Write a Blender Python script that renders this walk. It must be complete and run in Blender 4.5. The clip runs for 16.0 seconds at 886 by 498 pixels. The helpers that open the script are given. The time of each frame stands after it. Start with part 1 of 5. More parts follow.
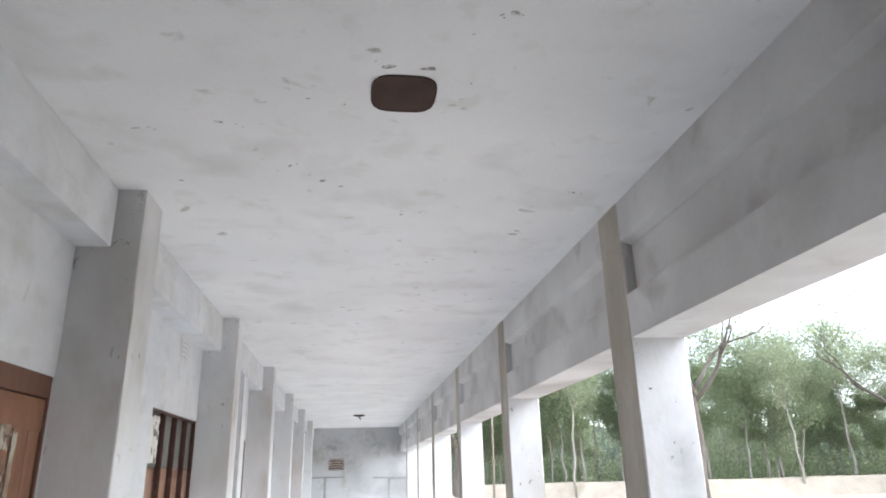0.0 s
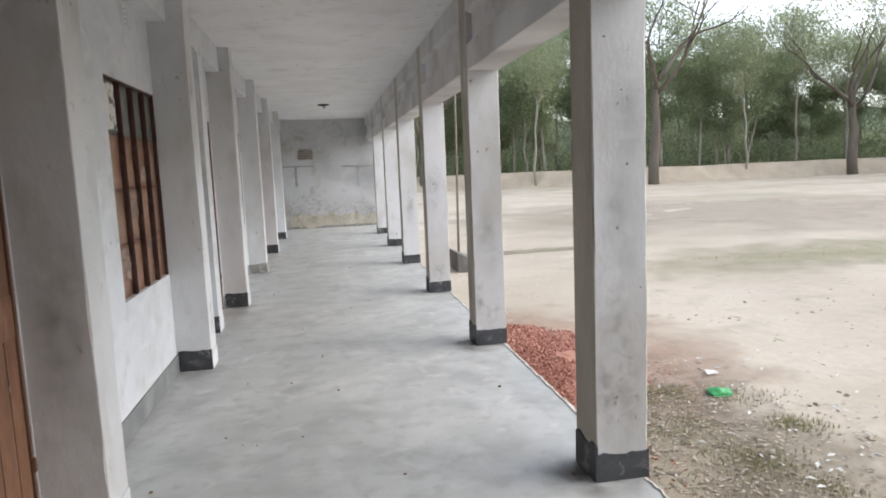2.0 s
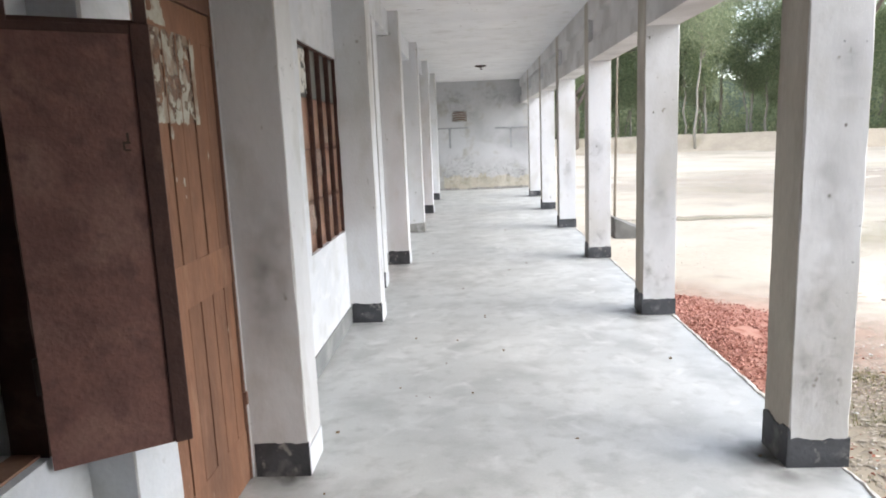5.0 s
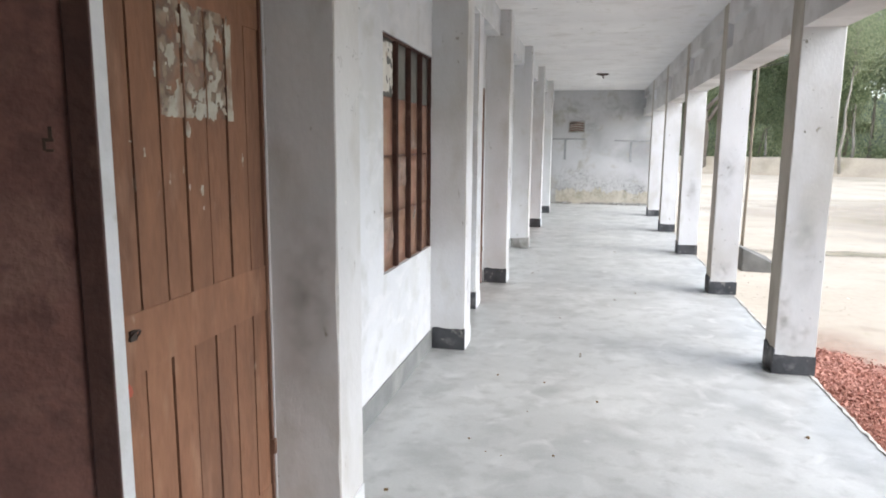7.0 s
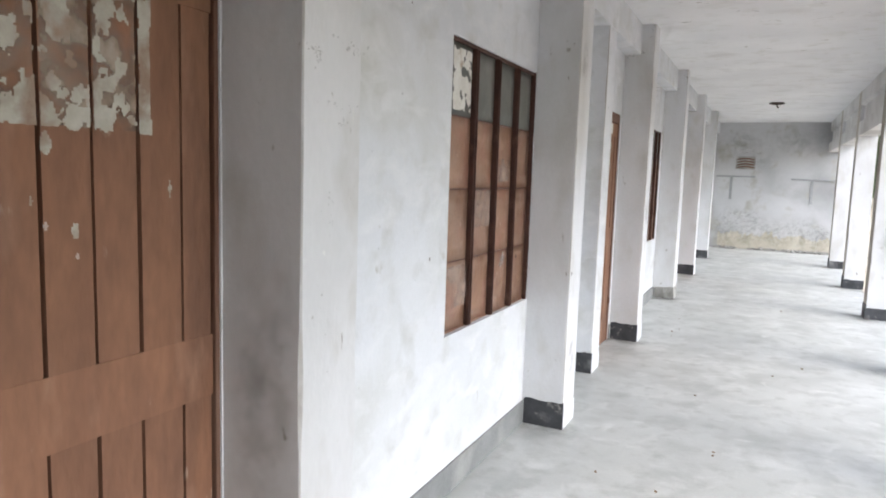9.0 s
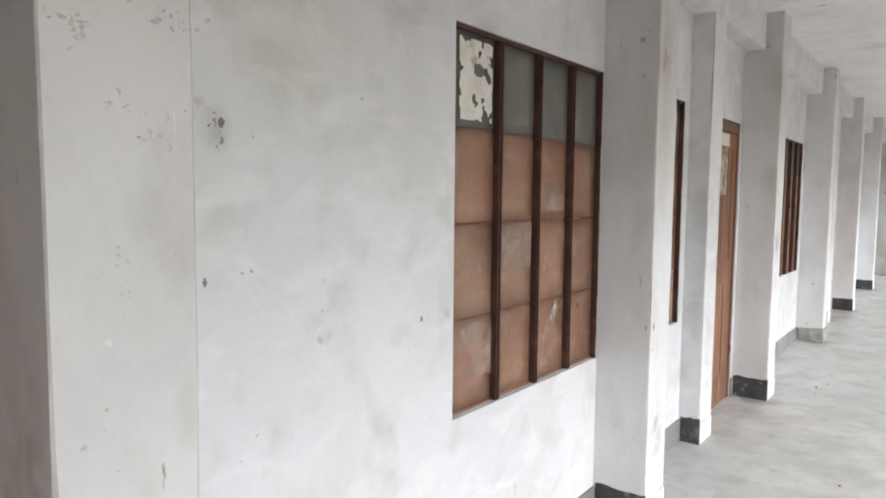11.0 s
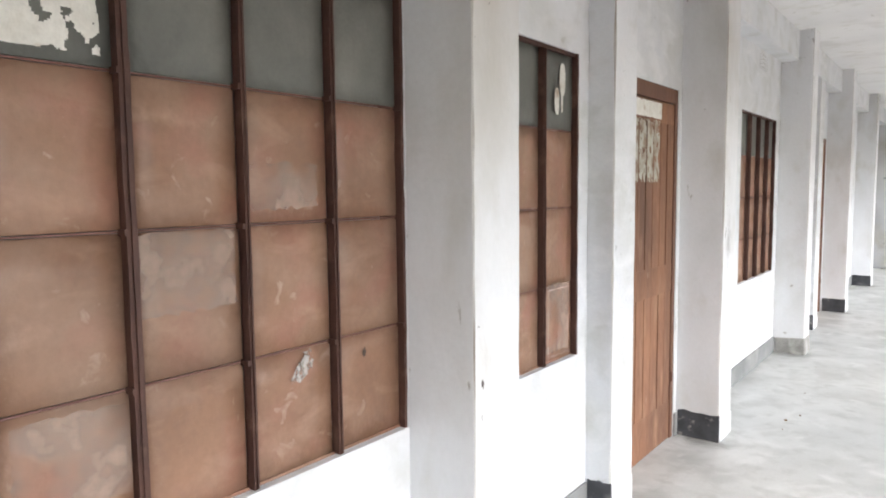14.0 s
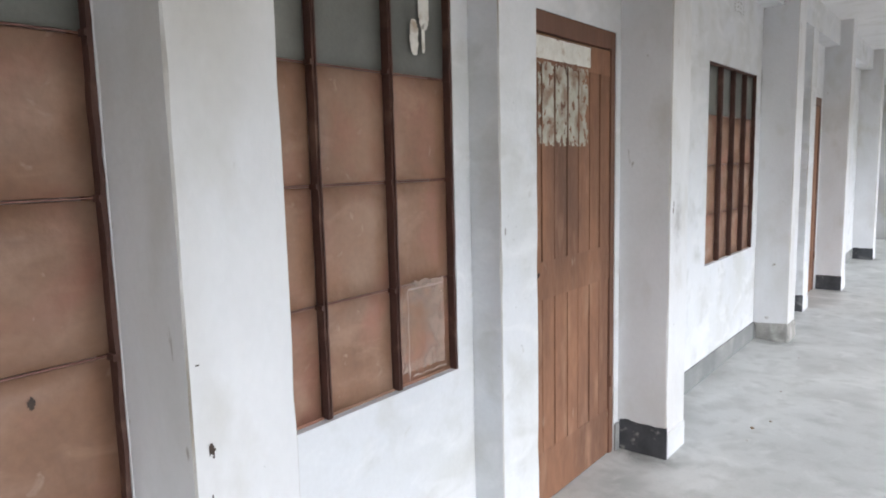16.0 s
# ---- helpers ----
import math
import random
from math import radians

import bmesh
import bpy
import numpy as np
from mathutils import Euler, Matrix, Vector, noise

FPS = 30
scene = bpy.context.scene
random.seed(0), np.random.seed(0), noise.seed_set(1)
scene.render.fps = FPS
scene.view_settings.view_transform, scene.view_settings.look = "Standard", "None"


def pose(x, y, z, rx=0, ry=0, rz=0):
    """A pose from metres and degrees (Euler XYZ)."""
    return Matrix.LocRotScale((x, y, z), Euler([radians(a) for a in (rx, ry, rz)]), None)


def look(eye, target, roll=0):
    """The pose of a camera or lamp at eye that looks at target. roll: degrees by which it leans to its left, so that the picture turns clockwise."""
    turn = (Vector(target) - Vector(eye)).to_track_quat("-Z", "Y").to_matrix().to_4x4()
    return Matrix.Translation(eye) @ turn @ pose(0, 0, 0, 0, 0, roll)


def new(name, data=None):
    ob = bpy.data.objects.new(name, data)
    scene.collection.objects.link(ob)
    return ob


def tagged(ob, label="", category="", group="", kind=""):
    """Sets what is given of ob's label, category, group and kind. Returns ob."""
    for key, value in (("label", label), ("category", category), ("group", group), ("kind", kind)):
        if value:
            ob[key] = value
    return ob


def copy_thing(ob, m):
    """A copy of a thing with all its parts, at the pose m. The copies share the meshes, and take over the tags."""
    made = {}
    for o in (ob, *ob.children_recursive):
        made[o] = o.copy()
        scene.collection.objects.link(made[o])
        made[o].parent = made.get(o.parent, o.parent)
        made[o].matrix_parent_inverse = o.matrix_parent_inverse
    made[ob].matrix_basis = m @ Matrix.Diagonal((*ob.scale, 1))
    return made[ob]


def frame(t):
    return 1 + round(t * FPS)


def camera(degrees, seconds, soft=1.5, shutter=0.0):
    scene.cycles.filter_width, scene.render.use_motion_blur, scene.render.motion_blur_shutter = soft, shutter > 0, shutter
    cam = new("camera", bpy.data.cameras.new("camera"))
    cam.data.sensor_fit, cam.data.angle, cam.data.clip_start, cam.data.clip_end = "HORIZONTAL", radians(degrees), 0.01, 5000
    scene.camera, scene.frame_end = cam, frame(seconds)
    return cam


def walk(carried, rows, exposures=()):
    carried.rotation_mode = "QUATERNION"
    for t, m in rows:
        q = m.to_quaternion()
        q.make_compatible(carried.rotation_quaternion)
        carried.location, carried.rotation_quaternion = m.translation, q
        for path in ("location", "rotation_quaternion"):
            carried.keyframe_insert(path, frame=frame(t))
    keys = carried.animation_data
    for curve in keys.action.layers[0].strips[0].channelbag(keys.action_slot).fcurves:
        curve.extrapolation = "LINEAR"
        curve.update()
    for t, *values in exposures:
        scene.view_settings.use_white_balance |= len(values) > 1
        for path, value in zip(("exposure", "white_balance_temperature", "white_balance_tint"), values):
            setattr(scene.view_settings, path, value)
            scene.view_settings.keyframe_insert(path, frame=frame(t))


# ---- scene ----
cam = camera(67.0, 16.0, soft=1.85)
PATH = [
    (0, (1.176, 0.759, 1.727), (1.433, 2.638, 2.362), -1.5),
    (0.3, (1.157, 0.697, 1.694), (1.477, 2.596, 2.234), -0.8),
    (0.5, (1.183, 0.716, 1.665), (1.516, 2.657, 2.01), -0.9),
    (1, (1.219, 0.773, 1.569), (1.626, 2.731, 1.534), -1.6),
    (1.5, (1.225, 0.769, 1.541), (1.604, 2.725, 1.372), -1.7),
    (2, (1.225, 0.751, 1.518), (1.561, 2.708, 1.275), -2.4),
    (2.5, (1.18, 0.736, 1.492), (1.331, 2.698, 1.137), -3.0),
    (3, (1.117, 0.674, 1.525), (1.055, 2.647, 1.203), -1.7),
    (3.5, (1.093, 0.64, 1.521), (0.97, 2.611, 1.205), -2.7),
    (4, (1.082, 0.639, 1.522), (0.992, 2.611, 1.2), -2.4),
    (6.5, (1.013, 1.221, 1.524), (0.863, 3.185, 1.178), -0.9),
    (7, (1.131, 1.379, 1.534), (0.712, 3.31, 1.224), 0.5),
    (7.5, (1.168, 1.605, 1.525), (0.691, 3.524, 1.225), -1.4),
    (8, (1.173, 1.865, 1.546), (0.644, 3.776, 1.285), -1.1),
    (8.5, (1.233, 2.084, 1.532), (0.537, 3.945, 1.304), 0.7),
    (11, (1.347, 3.178, 1.564), (0.134, 4.761, 1.403), 0.5),
    (11.5, (1.302, 3.465, 1.591), (0.139, 5.092, 1.59), -0.7),
    (12, (1.322, 3.669, 1.574), (0.14, 5.282, 1.558), -1.5),
    (12.5, (1.409, 3.911, 1.628), (0.094, 5.403, 1.848), -0.2),
    (12.7, (1.467, 3.994, 1.633), (0.176, 5.479, 1.99), -1.1),
    (13, (1.493, 4.118, 1.691), (0.194, 5.602, 2.025), -2.4),
    (13.3, (1.453, 4.275, 1.651), (0.137, 5.781, 1.67), -0.3),
    (13.5, (1.406, 4.362, 1.61), (0.192, 5.951, 1.573), 2.3),
    (14, (1.387, 4.579, 1.543), (0.159, 6.148, 1.37), -0.6),
    (14.5, (1.483, 4.808, 1.54), (0.238, 6.367, 1.41), 2.6),
    (15, (1.502, 5.047, 1.533), (0.216, 6.557, 1.277), -0.0),
    (15.5, (1.445, 5.3, 1.527), (0.228, 6.874, 1.319), 0.0),
    (16, (1.429, 5.507, 1.517), (0.183, 7.051, 1.264), -1.4),
]
EXPOSURES = [(0.0, 2.5, 6200, 10), (0.5, 2.24, 6350, 10), (1.0, 1.48, 6650, 10), (2.2, 1.38, 6650, 10), (3.0, 1.78, 6550, 10), (3.5, 1.98, 6550, 10), (7.0, 1.92, 6500, 10), (8.5, 2.05, 6450, 10), (11.0, 1.95, 6750, 10), (12.0, 2.12, 6650, 10), (12.5, 2.4, 6450, 10), (13.0, 2.8, 6350, 12), (13.6, 2.45, 6450, 10), (14.0, 2.3, 6650, 10), (14.5, 2.1, 6650, 10), (15.0, 1.98, 6450, 10), (16.0, 1.84, 6350, 10)]
walk(cam, [(t, look(eye, target, roll)) for t, eye, target, roll in PATH], EXPOSURES)

# ---- world and sun: a bright overcast sky ----
SUN_UP, SUN_ROUND = 41.0, 104.0
world = bpy.data.worlds.new("overcast_sky")
scene.world = world
world.use_nodes = True
wn, wl = world.node_tree.nodes, world.node_tree.links
wn.clear()
sky = wn.new("ShaderNodeTexSky")
sky.sky_type, sky.sun_disc = "NISHITA", False
sky.sun_elevation, sky.sun_rotation = radians(SUN_UP), radians(SUN_ROUND)
sky.air_density, sky.dust_density, sky.ozone_density = 1.0, 1.5, 2.0
pale = wn.new("ShaderNodeHueSaturation")
pale.inputs["Saturation"].default_value = 0.5
back = wn.new("ShaderNodeBackground")
back.inputs["Strength"].default_value = 0.15
wout = wn.new("ShaderNodeOutputWorld")
wl.new(sky.outputs[0], pale.inputs["Color"])
wl.new(pale.outputs[0], back.inputs["Color"])
wl.new(back.outputs[0], wout.inputs["Surface"])
sun = new("sun", bpy.data.lights.new("sun", "SUN"))
sun.data.energy, sun.data.angle, sun.data.color = 0.5, radians(50), (1.0, 0.96, 0.90)
sun.matrix_world = look((0, 0, 0), (-math.sin(radians(SUN_ROUND)) * math.cos(radians(SUN_UP)), -math.cos(radians(SUN_ROUND)) * math.cos(radians(SUN_UP)), -math.sin(radians(SUN_UP))))


# ---- materials ----
def surface(name, base, alt, scale=3.0, stain=None, stain_scale=0.7, stain_at=(0.52, 0.75), rough=0.85, bump=0.15, grain=60.0, metal=0.0, gloss=None, wave=None, stretch=(1, 1, 1), vary=0.0, spots=None, speckle=(0.86, 1.1), second=None, brush=None):
    """A node material: two tones of noise, a stain layer of its own shape, fine grain relief."""
    m = bpy.data.materials.new(name)
    m.use_nodes = True
    n, l = m.node_tree.nodes, m.node_tree.links
    p = n["Principled BSDF"]
    p.inputs["Metallic"].default_value = metal
    geo = n.new("ShaderNodeNewGeometry")
    sc = n.new("ShaderNodeMapping")
    sc.inputs["Scale"].default_value = stretch
    l.new(geo.outputs["Position"], sc.inputs["Vector"])

    def noise_at(s, detail=6.0, dist=0.0):
        t = n.new("ShaderNodeTexNoise")
        t.inputs["Scale"].default_value, t.inputs["Detail"].default_value, t.inputs["Distortion"].default_value = s, detail, dist
        l.new(sc.outputs[0], t.inputs["Vector"])
        return t.outputs["Fac"]

    def ramp(fac, a, b):
        r = n.new("ShaderNodeMapRange")
        r.inputs["From Min"].default_value, r.inputs["From Max"].default_value = a, b
        l.new(fac, r.inputs["Value"])
        return r.outputs[0]

    def mix(fac, a, b):
        x = n.new("ShaderNodeMix")
        x.data_type = "RGBA"
        l.new(fac, x.inputs[0])
        for s, v in ((6, a), (7, b)):
            if isinstance(v, tuple):
                x.inputs[s].default_value = (*v, 1)
            else:
                l.new(v, x.inputs[s])
        return x.outputs[2]

    col = mix(ramp(noise_at(scale), 0.35, 0.68), base, alt)
    fine = noise_at(grain, 4.0)
    if stain:
        a = noise_at(stain_scale, 8.0, 0.2)
        col = mix(ramp(a, *stain_at), col, stain)
    if second:
        tone, s_scale, lo, hi = second
        col = mix(ramp(noise_at(s_scale, 9.0, 0.1), lo, hi), col, tone)
    if spots:
        tone, s_scale, lo, hi = spots
        col = mix(ramp(noise_at(s_scale, 5.0, 0.5), lo, hi), col, tone)
    if brush:
        tone, s_scale, lo, hi, turn = brush
        mp = n.new("ShaderNodeMapping")
        mp.inputs["Rotation"].default_value = (radians(turn), 0, radians(turn * 0.5))
        mp.inputs["Scale"].default_value = (1.3, 1.0, 2.0)
        l.new(geo.outputs["Position"], mp.inputs["Vector"])
        t = n.new("ShaderNodeTexNoise")
        t.inputs["Scale"].default_value, t.inputs["Detail"].default_value, t.inputs["Distortion"].default_value = s_scale, 8.0, 0.6
        l.new(mp.outputs[0], t.inputs["Vector"])
        col = mix(ramp(t.outputs["Fac"], lo, hi), col, tone)
    hs = n.new("ShaderNodeHueSaturation")
    l.new(col, hs.inputs["Color"])
    v = n.new("ShaderNodeMapRange")
    v.inputs["To Min"].default_value, v.inputs["To Max"].default_value = speckle
    l.new(fine, v.inputs["Value"])
    val = v.outputs[0]
    if vary:
        oi = n.new("ShaderNodeObjectInfo")
        w = n.new("ShaderNodeMapRange")
        w.inputs["To Min"].default_value, w.inputs["To Max"].default_value = 1 - vary, 1 + vary
        l.new(oi.outputs["Random"], w.inputs["Value"])
        mm = n.new("ShaderNodeMath")
        mm.operation = "MULTIPLY"
        l.new(val, mm.inputs[0])
        l.new(w.outputs[0], mm.inputs[1])
        val = mm.outputs[0]
    l.new(val, hs.inputs["Value"])
    l.new(hs.outputs[0], p.inputs["Base Color"])
    if gloss:
        g = n.new("ShaderNodeMapRange")
        g.inputs["To Min"].default_value, g.inputs["To Max"].default_value = gloss
        g.inputs["From Min"].default_value, g.inputs["From Max"].default_value = 0.3, 0.7
        l.new(noise_at(scale * 1.7), g.inputs["Value"])
        l.new(g.outputs[0], p.inputs["Roughness"])
    else:
        p.inputs["Roughness"].default_value = rough
    if bump:
        b = n.new("ShaderNodeBump")
        b.inputs["Strength"].default_value, b.inputs["Distance"].default_value = bump, 0.01
        l.new(fine, b.inputs["Height"])
        l.new(b.outputs[0], p.inputs["Normal"])
        if wave:
            w2 = n.new("ShaderNodeBump")
            w2.inputs["Strength"].default_value, w2.inputs["Distance"].default_value = 1.0, wave[1]
            l.new(noise_at(wave[0], 2.0, 0.6), w2.inputs["Height"])
            l.new(w2.outputs[0], b.inputs["Normal"])
    return m


LIME = surface("limewash", (0.71, 0.723, 0.748), (0.61, 0.625, 0.65), 0.9, (0.56, 0.565, 0.55), 1.5, (0.48, 0.74), 0.9, 0.14, 55, speckle=(0.94, 1.03), second=((0.535, 0.54, 0.53), 5.5, 0.51, 0.76), spots=((0.42, 0.405, 0.37), 9.0, 0.69, 0.79), brush=((0.735, 0.74, 0.755), 4.5, 0.50, 0.80, 48))
PILLAR = surface("limewash_worn", (0.73, 0.735, 0.75), (0.64, 0.645, 0.66), 1.8, (0.50, 0.485, 0.455), 1.5, (0.50, 0.78), 0.9, 0.17, 55, stretch=(1, 1, 0.6), speckle=(0.95, 1.03), second=((0.56, 0.55, 0.525), 5.0, 0.55, 0.78), spots=((0.30, 0.275, 0.24), 15.0, 0.70, 0.76))
BROWN_FACE = surface("limewash_grimed", (0.47, 0.435, 0.375), (0.38, 0.345, 0.29), 2.6, (0.28, 0.25, 0.205), 2.2, (0.5, 0.72), 0.9, 0.15, 55, stretch=(1, 1, 0.4), second=((0.50, 0.475, 0.43), 4.0, 0.56, 0.74))
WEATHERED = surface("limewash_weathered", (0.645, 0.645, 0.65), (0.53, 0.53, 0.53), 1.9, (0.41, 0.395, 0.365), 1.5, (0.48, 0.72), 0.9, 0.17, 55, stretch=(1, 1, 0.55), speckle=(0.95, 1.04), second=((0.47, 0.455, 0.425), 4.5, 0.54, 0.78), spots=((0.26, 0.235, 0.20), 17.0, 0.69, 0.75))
ARRIS = surface("worn_arris", (0.60, 0.595, 0.58), (0.47, 0.45, 0.415), 5.0, (0.27, 0.235, 0.19), 3.0, (0.50, 0.68), 0.95, 0.3, 60, stretch=(1, 1, 0.6))
CEIL = surface("ceiling_lime", (0.80, 0.80, 0.805), (0.72, 0.72, 0.73), 1.3, (0.60, 0.59, 0.58), 2.4, (0.54, 0.82), 0.92, 0.12, 50, speckle=(0.95, 1.03), second=((0.66, 0.655, 0.63), 6.0, 0.58, 0.76), spots=((0.46, 0.445, 0.41), 8.0, 0.67, 0.77), stretch=(1, 1.1, 1))
BEAM = surface("beam_lime", (0.68, 0.675, 0.67), (0.54, 0.535, 0.53), 1.6, (0.38, 0.37, 0.36), 1.2, (0.5, 0.8), 0.92, 0.12, 50, speckle=(0.94, 1.04), second=((0.44, 0.42, 0.40), 4.0, 0.58, 0.78))
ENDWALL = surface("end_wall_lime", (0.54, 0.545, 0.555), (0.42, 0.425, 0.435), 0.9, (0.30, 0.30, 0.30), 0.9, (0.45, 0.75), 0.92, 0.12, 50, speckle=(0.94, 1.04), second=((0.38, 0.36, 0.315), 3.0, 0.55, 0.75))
CEMENT = surface("cement_floor", (0.422, 0.433, 0.425), (0.53, 0.54, 0.53), 1.6, (0.34, 0.348, 0.34), 2.6, (0.50, 0.72), 0.5, 0.06, 70, gloss=(0.28, 0.6), spots=((0.59, 0.595, 0.585), 5.0, 0.56, 0.78), second=((0.36, 0.366, 0.355), 8.0, 0.50, 0.76), speckle=(0.91, 1.06))
SKIRT = surface("skirting_cement", (0.235, 0.24, 0.24), (0.18, 0.185, 0.185), 4.0, (0.36, 0.355, 0.34), 3.0, (0.5, 0.8), 0.8, 0.2, 60)
BLACK = surface("black_base_paint", (0.035, 0.037, 0.042), (0.07, 0.073, 0.08), 9.0, (0.20, 0.20, 0.20), 6.0, (0.55, 0.72), 0.75, 0.2, 60, second=((0.24, 0.235, 0.22), 16.0, 0.62, 0.72))
BROKEN = surface("broken_cement", (0.34, 0.33, 0.31), (0.24, 0.235, 0.22), 12.0, (0.5, 0.49, 0.47), 8.0, (0.5, 0.7), 0.95, 0.6, 60)
STEEL_PAINT = surface("brown_sheet", (0.275, 0.152, 0.096), (0.205, 0.112, 0.070), 4.0, (0.34, 0.225, 0.165), 2.8, (0.48, 0.72), 0.5, 0.16, 55, gloss=(0.32, 0.58), wave=(6.0, 0.012), vary=0.10, speckle=(0.84, 1.10), second=((0.30, 0.145, 0.102), 5.0, 0.5, 0.7), spots=((0.42, 0.30, 0.235), 18.0, 0.65, 0.78), brush=((0.35, 0.215, 0.15), 5.0, 0.52, 0.74, 40))
STEEL_DARK = surface("dark_brown_sheet", (0.235, 0.112, 0.090), (0.175, 0.083, 0.069), 9.0, (0.29, 0.165, 0.13), 5.0, (0.5, 0.75), 0.5, 0.3, 70, speckle=(0.78, 1.22), second=((0.155, 0.074, 0.062), 16.0, 0.52, 0.68), wave=(5.0, 0.008))
BAR = surface("brown_bar", (0.085, 0.036, 0.025), (0.056, 0.024, 0.018), 8.0, (0.15, 0.085, 0.06), 9.0, (0.58, 0.74), 0.65, 0.3, 60)
GREYPANE = surface("grey_pane", (0.14, 0.143, 0.13), (0.11, 0.113, 0.103), 3.0, (0.22, 0.215, 0.195), 2.6, (0.5, 0.8), 0.6, 0.1, 90, wave=(6.0, 0.01), vary=0.08)
WOOD = surface("door_wood", (0.265, 0.128, 0.072), (0.20, 0.096, 0.056), 6.0, (0.125, 0.066, 0.044), 2.4, (0.48, 0.70), 0.85, 0.3, 50, stretch=(1, 1, 0.3), vary=0.09, speckle=(0.74, 1.18), second=((0.30, 0.165, 0.105), 9.0, 0.57, 0.76), spots=((0.38, 0.27, 0.205), 24.0, 0.70, 0.79))
WOODFRAME = surface("door_frame_wood", (0.165, 0.078, 0.048), (0.12, 0.056, 0.036), 5.0, (0.29, 0.18, 0.125), 3.0, (0.55, 0.8), 0.6, 0.2, 50, stretch=(1, 1, 0.2))
PAPER = surface("torn_paper", (0.73, 0.72, 0.68), (0.63, 0.61, 0.56), 16.0, (0.45, 0.37, 0.29), 12.0, (0.56, 0.72), 0.9, 0.2, 80)
OLD_PAPER = surface("aged_paper", (0.47, 0.45, 0.39), (0.36, 0.325, 0.265), 16.0, (0.27, 0.19, 0.14), 12.0, (0.48, 0.64), 0.9, 0.2, 80)
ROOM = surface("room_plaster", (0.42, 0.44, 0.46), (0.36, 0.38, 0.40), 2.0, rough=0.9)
EARTH = surface("yard_earth", (0.53, 0.475, 0.395), (0.43, 0.375, 0.30), 0.45, (0.31, 0.28, 0.195), 0.16, (0.52, 0.74), 0.95, 0.5, 12, second=((0.38, 0.34, 0.275), 1.7, 0.54, 0.74), spots=((0.30, 0.285, 0.185), 3.5, 0.66, 0.74))
BANK = surface("bank_earth", (0.47, 0.40, 0.31), (0.38, 0.32, 0.25), 0.8, (0.28, 0.25, 0.17), 0.5, (0.55, 0.75), 0.95, 0.5, 6)
CHIP = surface("brick_chip", (0.36, 0.105, 0.065), (0.28, 0.075, 0.05), 20.0, (0.42, 0.22, 0.15), 9.0, (0.5, 0.75), 0.92, 0.3, 90, vary=0.2)
BARK = surface("bark", (0.36, 0.33, 0.28), (0.25, 0.225, 0.185), 3.0, (0.28, 0.25, 0.20), 1.5, (0.5, 0.75), 0.95, 0.5, 20, stretch=(1, 1, 0.3))
BARK_DARK = surface("bark_dark", (0.15, 0.125, 0.10), (0.10, 0.08, 0.065), 3.0, (0.20, 0.18, 0.15), 1.5, (0.5, 0.75), 0.95, 0.5, 20, stretch=(1, 1, 0.3))
DARKHOLE = surface("rusty_box", (0.06, 0.032, 0.022), (0.035, 0.02, 0.015), 12.0, rough=0.9)
IRON = surface("iron", (0.06, 0.05, 0.045), (0.09, 0.06, 0.045), 12.0, rough=0.6, metal=0.6)
CHIPPED = surface("dark_chip", (0.17, 0.16, 0.145), (0.27, 0.26, 0.24), 30.0, rough=0.95)
STAIN = surface("damp_streak", (0.36, 0.37, 0.38), (0.28, 0.29, 0.29), 8.0, rough=0.95)
BAMBOO = surface("bamboo", (0.22, 0.18, 0.13), (0.16, 0.13, 0.095), 6.0, rough=0.7)
LITTER = surface("pale_litter", (0.7, 0.7, 0.68), (0.6, 0.6, 0.58), 10.0, rough=0.8)
GREENBAG = surface("green_plastic", (0.05, 0.42, 0.14), (0.04, 0.33, 0.1), 15.0, rough=0.35)
LEAFDRY = surface("dry_leaf", (0.22, 0.15, 0.08), (0.16, 0.1, 0.05), 20.0, rough=0.9, vary=0.3)


def leaf_material(name, a, b, through_light=0.0):
    m = bpy.data.materials.new(name)
    m.use_nodes = True
    n, l = m.node_tree.nodes, m.node_tree.links
    p = n["Principled BSDF"]
    p.inputs["Roughness"].default_value = 0.7
    g = n.new("ShaderNodeNewGeometry")
    x = n.new("ShaderNodeMix")
    x.data_type = "RGBA"
    x.inputs[6].default_value, x.inputs[7].default_value = (*a, 1), (*b, 1)
    l.new(g.outputs["Random Per Island"], x.inputs[0])
    l.new(x.outputs[2], p.inputs["Base Color"])
    if through_light:
        tr = n.new("ShaderNodeBsdfTranslucent")
        both = n.new("ShaderNodeMixShader")
        both.inputs[0].default_value = through_light
        l.new(x.outputs[2], tr.inputs["Color"])
        l.new(p.outputs[0], both.inputs[1])
        l.new(tr.outputs[0], both.inputs[2])
        l.new(both.outputs[0], n["Material Output"].inputs["Surface"])
    return m


# woodland greens paled beyond real leaves: distance haze put into the colour
HAZY_LEAF = leaf_material("foliage", (0.215, 0.275, 0.165), (0.415, 0.46, 0.285), 0.65)
HAZY_LEAF_PALE = leaf_material("foliage_pale", (0.24, 0.29, 0.18), (0.44, 0.47, 0.305), 0.65)
GRASS = leaf_material("grass_blades", (0.20, 0.21, 0.09), (0.34, 0.31, 0.17), 0.4)


# ---- building helpers ----
def add_box(bm, x0, y0, z0, x1, y1, z1, bevel=0.0):
    m = Matrix.LocRotScale(((x0 + x1) / 2, (y0 + y1) / 2, (z0 + z1) / 2), None, (abs(x1 - x0), abs(y1 - y0), abs(z1 - z0)))
    v = bmesh.ops.create_cube(bm, size=1.0, matrix=m)["verts"]
    if bevel:
        e = list({e for w in v for e in w.link_edges})
        bmesh.ops.bevel(bm, geom=e, offset=bevel, segments=2, affect="EDGES", profile=0.6)
    return bm


